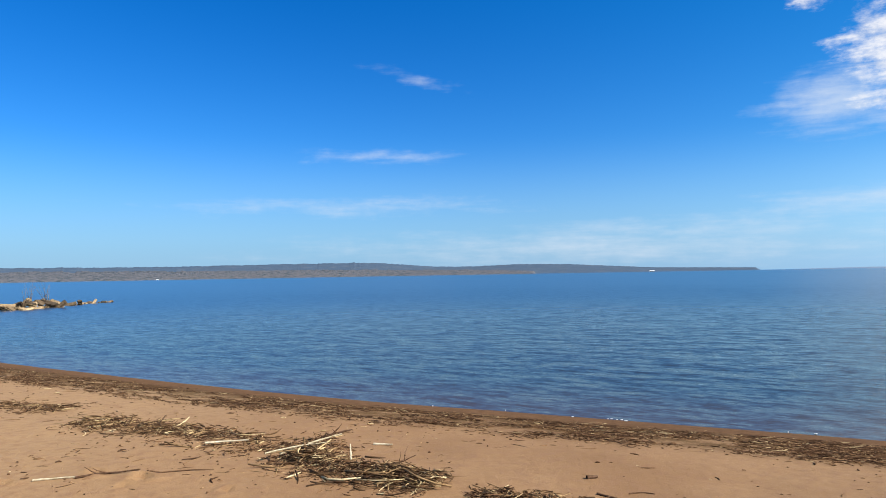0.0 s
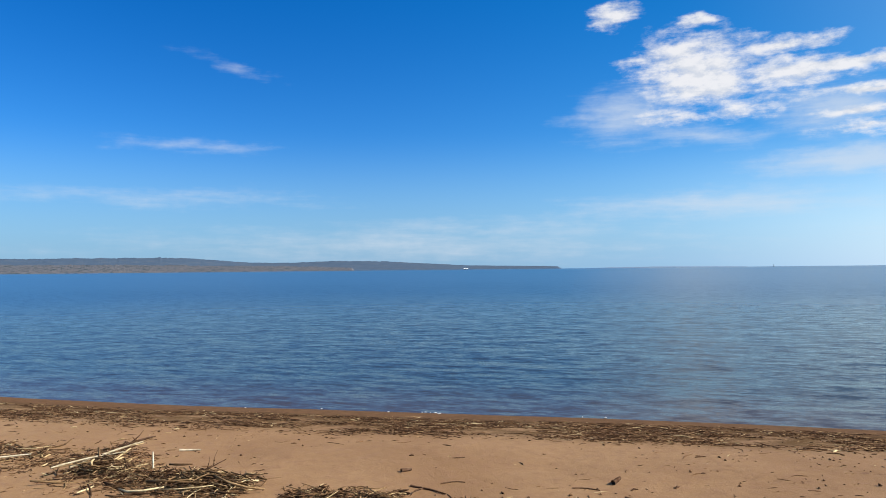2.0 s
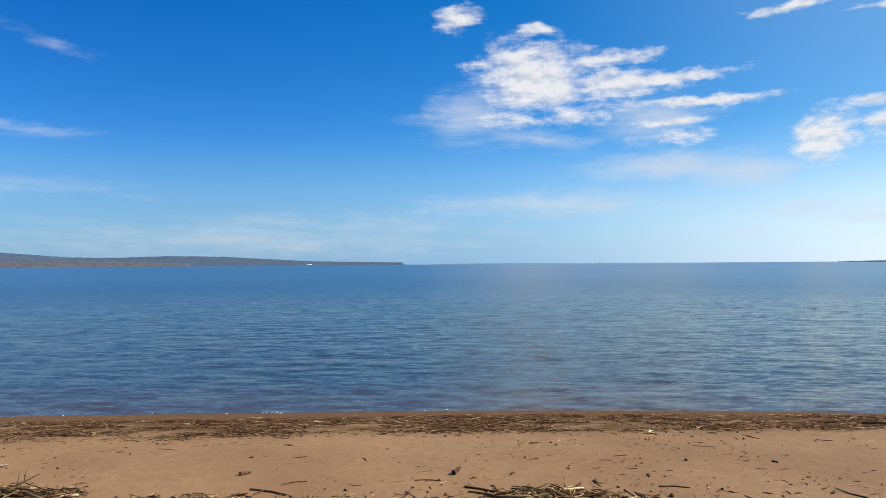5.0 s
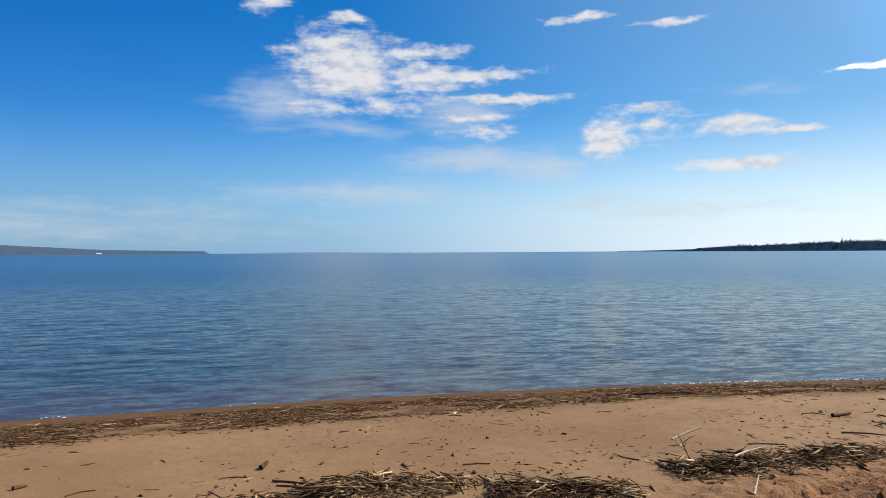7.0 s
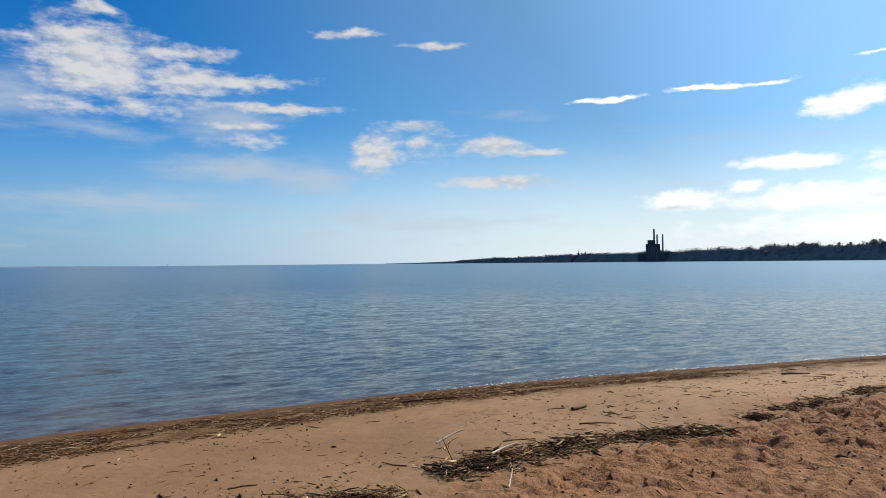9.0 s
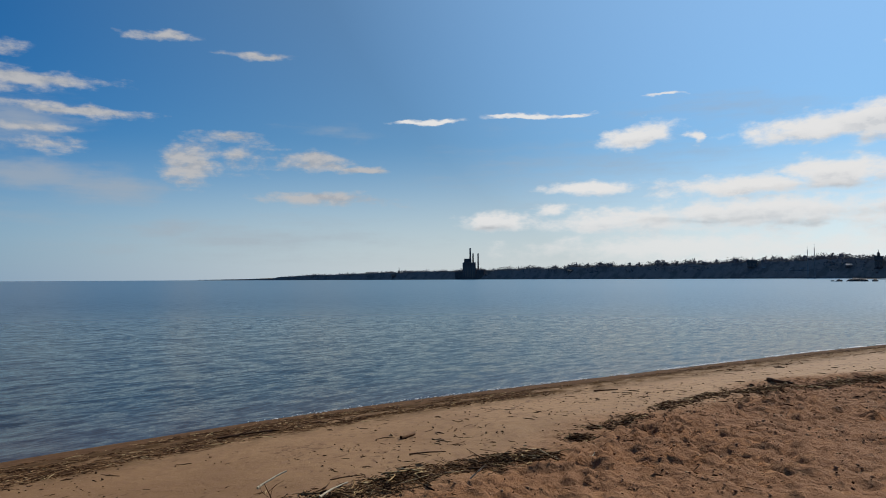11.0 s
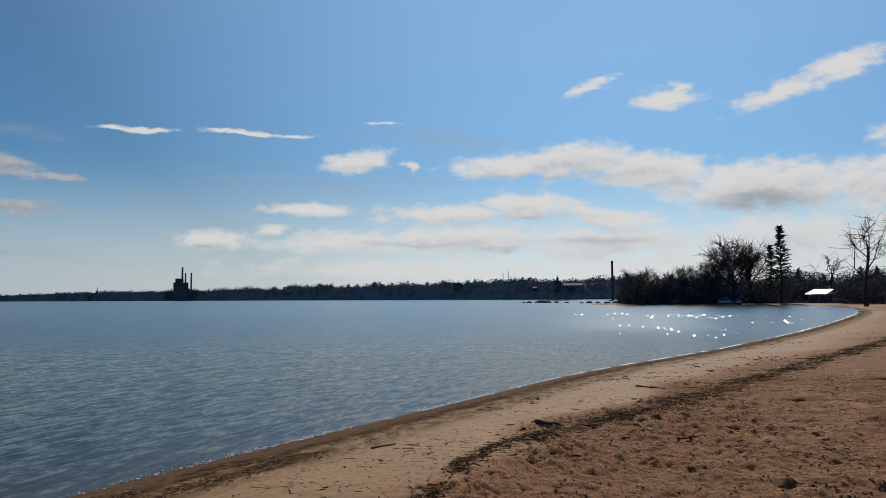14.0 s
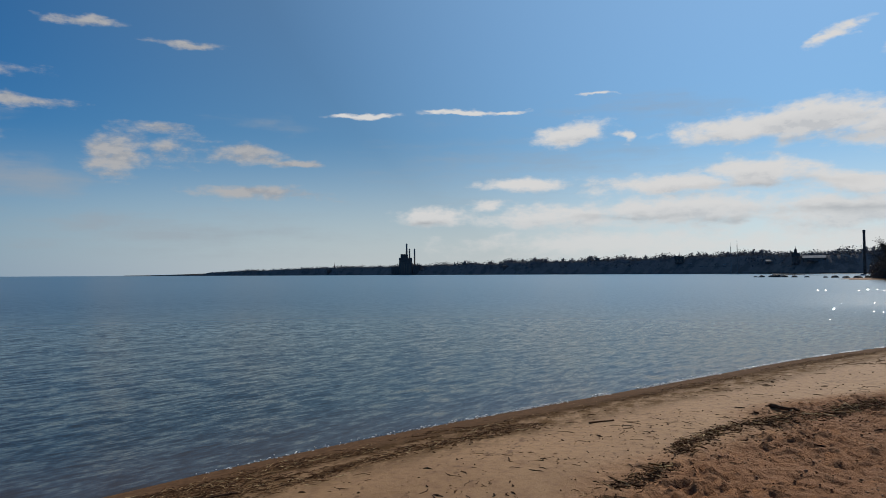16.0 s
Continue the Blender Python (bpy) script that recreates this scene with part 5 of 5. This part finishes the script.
def power_plant():
    root = at_bearing(tagged(new("power_plant"), "dark power station with three tall stacks on the far shore", "power station"), 78.77, 1490)
    b = bmesh.new()
    box(b, -16, 12, -14, 14, 0, 37, 1.0, 0.4)
    part("boiler_house", b, BRICK, root)
    part("upper_house", box(bmesh.new(), -12.5, 3, -10, 10, 37, 45, 1.0, 0.4), BRICK, root)
    part("turbine_hall", box(bmesh.new(), -32, -16, -12, 12, 0, 18, 1.0, 0.4), BRICK, root)
    part("annex", box(bmesh.new(), 12, 30, -12, 12, 0, 21, 0.9, 0.4), BRICK, root)
    part("coal_shed", box(bmesh.new(), 30, 52, -9, 9, 0, 12, 0.8, 0.4), CONCRETE, root)
    for x, y, z0, z1, r in ((0.5, 4, 44.9, 67.5, 1.7), (6.5, -3, 36.9, 56, 1.5), (17.3, 0, 20.9, 56, 1.5)):
        s = part("stack", lathe(bmesh.new(), [(r * 1.15, z0), (r, z1 - 2), (r * 1.12, z1 - 1.6), (r * 1.12, z1)], 18, x, y), CONCRETE, root, "tall grey smokestack", True)
        part("cap", lathe(bmesh.new(), [(r * 0.7, z1), (r * 0.7, z1 + 0.8)], 18, x, y), RUBBER, s)
    for i in range(5):
        part("window", box(bmesh.new(), -14 + i * 5.2, -11.2 + i * 5.2, -14.12, -14.0, 8, 26), DARKGLASS, root)


def church():
    root = at_bearing(tagged(new("church"), "dark church with a pointed spire on the far shore", "church"), 72.87, 1745)
    b = bmesh.new()
    box(b, -17, 0, -5, 5, 0, 9)
    part("nave", b, BRICK, root)
    b = bmesh.new()
    vs = [b.verts.new(c) for c in ((-17.5, -5.6, 9), (0, -5.6, 9), (0, 5.6, 9), (-17.5, 5.6, 9), (-17.5, 0, 14), (0, 0, 14))]
    for f in ((0, 1, 5, 4), (2, 3, 4, 5), (1, 2, 5), (3, 0, 4), (3, 2, 1, 0)):
        b.faces.new([vs[i] for i in f])
    part("roof", b, RUBBER, root)
    part("tower", box(bmesh.new(), 0, 4, -2, 2, 0, 18, 1.0, 0.2), BRICK, root)
    part("spire", lathe(bmesh.new(), [(2.1, 18), (0.8, 25), (0.12, 32)], 8, 2.0, 0), RUBBER, root)
    for i in range(4):
        part("window", box(bmesh.new(), -15 + i * 3.9, -13.9 + i * 3.9, -5.1, -4.98, 3, 7), DARKGLASS, root)


def chimney_tower(name, label, az, dist, high, r, cat="chimney"):
    root = at_bearing(tagged(new(name), label, cat), az, dist, (MARK.x, MARK.y))
    part("shaft", lathe(bmesh.new(), [(r * 1.25, 0), (r, high * 0.94), (r * 1.15, high * 0.95), (r * 1.15, high)], 18), BRICK, root, smooth=True)
    part("base", box(bmesh.new(), -r * 1.8, r * 1.8, -r * 1.8, r * 1.8, 0, 3, 0.95), BRICK, root)
    return root


def mast(az, dist, high):
    root = at_bearing(tagged(new("radio_mast"), "thin radio mast above the town's trees", "mast", "masts above the town"), az, dist, (MARK.x, MARK.y))
    part("pole", lathe(bmesh.new(), [(0.5, 0), (0.32, high)], 8), CONCRETE, root)
    part("antenna", lathe(bmesh.new(), [(0.12, high), (0.08, high + 4)], 6), CONCRETE, root)


def house(label, az, dist, w, d, wall, ridge, roof_mat, wall_mat, eye=True, name="house", turn=0.0, windows=3, up=None):
    root = at_bearing(tagged(new(name), label, "house"), az, dist, (MARK.x, MARK.y) if eye else (0, 0))
    if up is not None:
        root.matrix_world = pose(*on_slope(az, up), 0, 0, -az)
    root.matrix_world = root.matrix_world @ pose(0, 0, 0, 0, 0, turn)
    part("wall", box(bmesh.new(), -w / 2, w / 2, -d / 2, d / 2, 0, wall), wall_mat, root)
    b = bmesh.new()
    e = 0.45
    vs = [b.verts.new(c) for c in ((-w / 2 - e, -d / 2 - e, wall), (w / 2 + e, -d / 2 - e, wall), (w / 2 + e, d / 2 + e, wall), (-w / 2 - e, d / 2 + e, wall), (-w / 2 - e, 0, ridge), (w / 2 + e, 0, ridge))]
    for f in ((0, 1, 5, 4), (2, 3, 4, 5), (1, 2, 5), (3, 0, 4), (3, 2, 1, 0)):
        b.faces.new([vs[i] for i in f])
    part("roof", b, roof_mat, root, "bright sunlit roof" if roof_mat is ROOFING else "")
    for i in range(windows):
        x = -w / 2 + w * (i + 0.5) / windows
        part("window", box(bmesh.new(), x - w * 0.08, x + w * 0.08, -d / 2 - 0.05, -d / 2 + 0.02, wall * 0.35, wall * 0.8), DARKGLASS, root)
    part("door", box(bmesh.new(), w * 0.38, w * 0.38 + 0.9, -d / 2 - 0.06, -d / 2 + 0.02, 0, min(2.1, wall * 0.8)), RUBBER, root)
    return root


def lighthouse(az, dist):
    """A small light on its crib, far out in the lake."""
    root = tagged(new("lighthouse"), "small pale lighthouse on a concrete crib far out in the lake", "lighthouse")
    p = bearing(az, dist)
    root.matrix_world = pose(p.x, p.y, -0.3, 0, 0, -az) @ Matrix.Scale(0.6, 4)
    part("crib", lathe(bmesh.new(), [(4.2, 0), (4.2, 2.6), (3.8, 3.0)], 20), CONCRETE, root)
    part("tower", lathe(bmesh.new(), [(2.0, 3.0), (1.4, 11.5)], 16), PLASTER, root)
    part("gallery", lathe(bmesh.new(), [(1.4, 11.5), (2.1, 11.9), (2.1, 12.2), (1.2, 12.2)], 16), CONCRETE, root)
    part("lantern", lathe(bmesh.new(), [(1.0, 12.2), (1.0, 14.0)], 12), DARKGLASS, root)
    part("roof", lathe(bmesh.new(), [(1.3, 14.0), (0.5, 14.9), (0.06, 15.6)], 12), RUBBER, root)


power_plant()
lighthouse(40.3, 2500)
church()
chimney_tower("brick_chimney", "slender dark brick chimney rising above the trees", 113.04, 600, 35.5, 0.85)
mast(104.3, 800, 32), mast(104.75, 800, 34)
house("white lakeside building on the far wooded shore", 16.74, 3560, 22, 12, 6, 10, ROOFING, PLASTER, False, "lakeside_building")
house("small pale building among far brown woods", -22.3, 3150, 9, 7, 4, 6, ROOFING, PLASTER, False, "lakeside_building")
house("beach house with a bright sunlit roof behind the cove", 128.0, 232, 5.6, 6.4, 2.8, 4.2, ROOFING, BRICK, turn=-35, windows=3)
house("long low building with a pale roof in the town", 109.8, 690, 21, 9, 4.0, 6.6, PLASTER, BRICK, name="town_building", up=0.62)
house("pale-roofed house among the town's trees", 106.8, 760, 6.5, 6, 3, 4.8, PLASTER, BRICK, name="town_building", turn=15, up=0.5)
house("dark gabled house above the far shore", 100.5, 980, 12, 9, 6, 10, RUBBER, BRICK, name="town_building", up=0.7)
house("square dark block among the trees on the far shore", 87.2, 1290, 20, 14, 15, 17, RUBBER, BRICK, name="town_building", windows=4)
tower = house("dark hall with a domed cupola above the trees", 108.6, 720, 7, 7, 9, 13.0, RUBBER, BRICK, name="town_hall", up=0.45)
part("cupola", lathe(bmesh.new(), [(1.5, 12.4), (1.5, 15.5), (1.1, 16.6), (0.3, 17.4), (0.1, 20)], 12), RUBBER, tower)


def road():
    """A road that climbs from the cove past the town."""
    p = np.array([from_cove(a, d) for a, d in ((116.5, 372), (113, 420), (110, 505), (107.5, 620))])
    z = ground_z(p[:, 0], p[:, 1]) + np.array([1.2, 1.5, 2.2, 3.0])
    d = np.gradient(p, axis=0)
    d /= np.linalg.norm(d, axis=1, keepdims=True)
    side = np.stack([-d[:, 1], d[:, 0]], -1) * 4.0
    v, f = [], []
    for i in range(4):
        for s, dz in ((-1, 0), (1, 0.6), (1.3, -3.5), (-1.3, -3.5)):
            v.append((p[i, 0] + side[i, 0] * s, p[i, 1] + side[i, 1] * s, z[i] + dz))
    for i in range(3):
        for k in range(4):
            f.append((4 * i + k, 4 * i + (k + 1) % 4, 4 * i + 4 + (k + 1) % 4, 4 * i + 4 + k))
    tagged(mesh_object("road", v, f, ASPHALT), "grey road on a low bank beyond the cove", "road", kind="structure")


def lane():
    """A pale lane across the town's slope."""
    az = np.linspace(100.7, 105.0, 24)
    v, f = [], []
    for i, a in enumerate(az):
        low, high = on_slope(a, 0.40), on_slope(a, 0.56)
        v += [(low[0], low[1], low[2] - 1.0), (low[0], low[1], low[2] + 0.25), (high[0], high[1], low[2] + 0.9), (high[0], high[1], low[2] - 1.0)]
        if i:
            k = 4 * i
            f += [(k - 4 + m, k + m, k + (m + 1) % 4, k - 4 + (m + 1) % 4) for m in range(4)]
    tagged(mesh_object("lane", v, f, ASPHALT), "grey lane across the slope of the town", "road", kind="structure")


road()
lane()


# ---------------------------------------------------------------- parked cars
def car():
    root = tagged(new("car"), "parked car with bright sunlit glass, seen far off", "car", "parked cars by the shore")
    b = bmesh.new()
    box(b, -2.15, 2.15, -0.88, 0.88, 0.28, 0.92, 0.96, 0.12)
    body = part("body", b, PAINT, root, smooth=False)
    b = bmesh.new()
    box(b, -1.35, 1.1, -0.8, 0.8, 0.92, 1.48, 0.72, 0.06)
    part("cabin", b, DARKGLASS, root)
    part("roof", box(bmesh.new(), -0.95, 0.72, -0.56, 0.56, 1.47, 1.53, 0.9, 0.02), PAINT, root)
    for x in (-1.35, 1.35):
        for y in (-0.84, 0.84):
            w = part("wheel", lathe(bmesh.new(), [(0.22, -0.1), (0.32, -0.08), (0.32, 0.08), (0.22, 0.1)], 14), RUBBER, root)
            w.matrix_basis = pose(x, y, 0.32, 90, 0, 0)
            part("rim", lathe(bmesh.new(), [(0.2, -0.11), (0.2, 0.11)], 10), CONCRETE, w)
    return root


first = car()
spots = [(121.4, 219, 20), (121.0, 238, 60), (122.3, 218, -30), (123.2, 234, 25), (125.2, 236, 10), (125.9, 238, 75), (126.5, 237, 30), (129.2, 226, 40), (112.9, 432, 35)]
places = []
for a, d, turn in spots:
    x, y = from_cove(a, d)
    places.append((x, y, float(ground_z([x], [y])[0]) + (1.75 if d > 400 else 0.0), turn))
places += [(*on_slope(a, f), turn) for a, f, turn in ((101.3, 0.62, 60), (103.1, 0.46, 30), (103.8, 0.48, 80))]
for i, (x, y, z, turn) in enumerate(places):
    m = pose(x, y, z, 0, 0, turn)
    if i == 0:
        first.matrix_basis = m
    else:
        copy_thing(first, m)


# ---------------------------------------------------------------- stones and saplings in the shallows
def boulder(label, x, y, size, seed):
    bm = bmesh.new()
    bmesh.ops.create_icosphere(bm, subdivisions=2, radius=1.0)
    r = np.random.default_rng(seed)
    for v in bm.verts:
        v.co = Vector((v.co.x * size, v.co.y * size * 0.7, v.co.z * size * 0.45)) * (1 + 0.35 * (noise.noise(v.co * 1.3 + Vector((seed, 0, 0)))))
    ob = part("boulder", bm, DARKROCK)
    ob.location = (x, y, max(0.0, float(ground_z([x], [y])[0])) + size * 0.05)
    ob.rotation_euler = (0, 0, r.uniform(0, 6))
    return tagged(ob, label, "rock", "rocks off the point")


for i, (a, d, s) in enumerate(((106.0, 330, 0.7), (106.4, 325, 1.3), (107.4, 330, 2.1), (107.9, 326, 1.5), (108.6, 322, 1.2), (109.4, 318, 0.9), (110.6, 300, 0.8), (111.2, 296, 1.2), (111.9, 290, 1.0), (112.6, 270, 1.3), (113.2, 255, 1.0), (113.9, 240, 1.4), (114.6, 226, 1.2), (115.4, 220, 1.0), (116.2, 219, 0.9), (117.5, 219, 0.8))):
    boulder("dark rock breaking the calm water off the point", *from_cove(a, d), s * 1.35, i)


def sapling(x, y, high, seed):
    r = np.random.default_rng(seed)
    root = tagged(new("sapling"), "thin leafless sapling growing between jetty stones", "shrub", "saplings on the jetty")
    root.location = (x, y, 0.3)
    pts, rad = [], []
    for i in range(9):
        p = np.array([r.normal(0, 0.12), r.normal(0, 0.12), 0])
        d = np.array([r.normal(0, 0.22), r.normal(0, 0.22), 1]) * high * r.uniform(0.55, 1)
        pts.append([p, p + d * 0.5 + r.normal(0, 0.04, 3), p + d])
        rad.append([0.017, 0.013, 0.008])
    v, q = tubes(np.array(pts), np.array(rad), 4)
    mesh_object("stem", v, q, TWIGS, root)


sapling(-30.7, 51.7, 1.7, 1)
sapling(-30.2, 52.9, 1.8, 2)
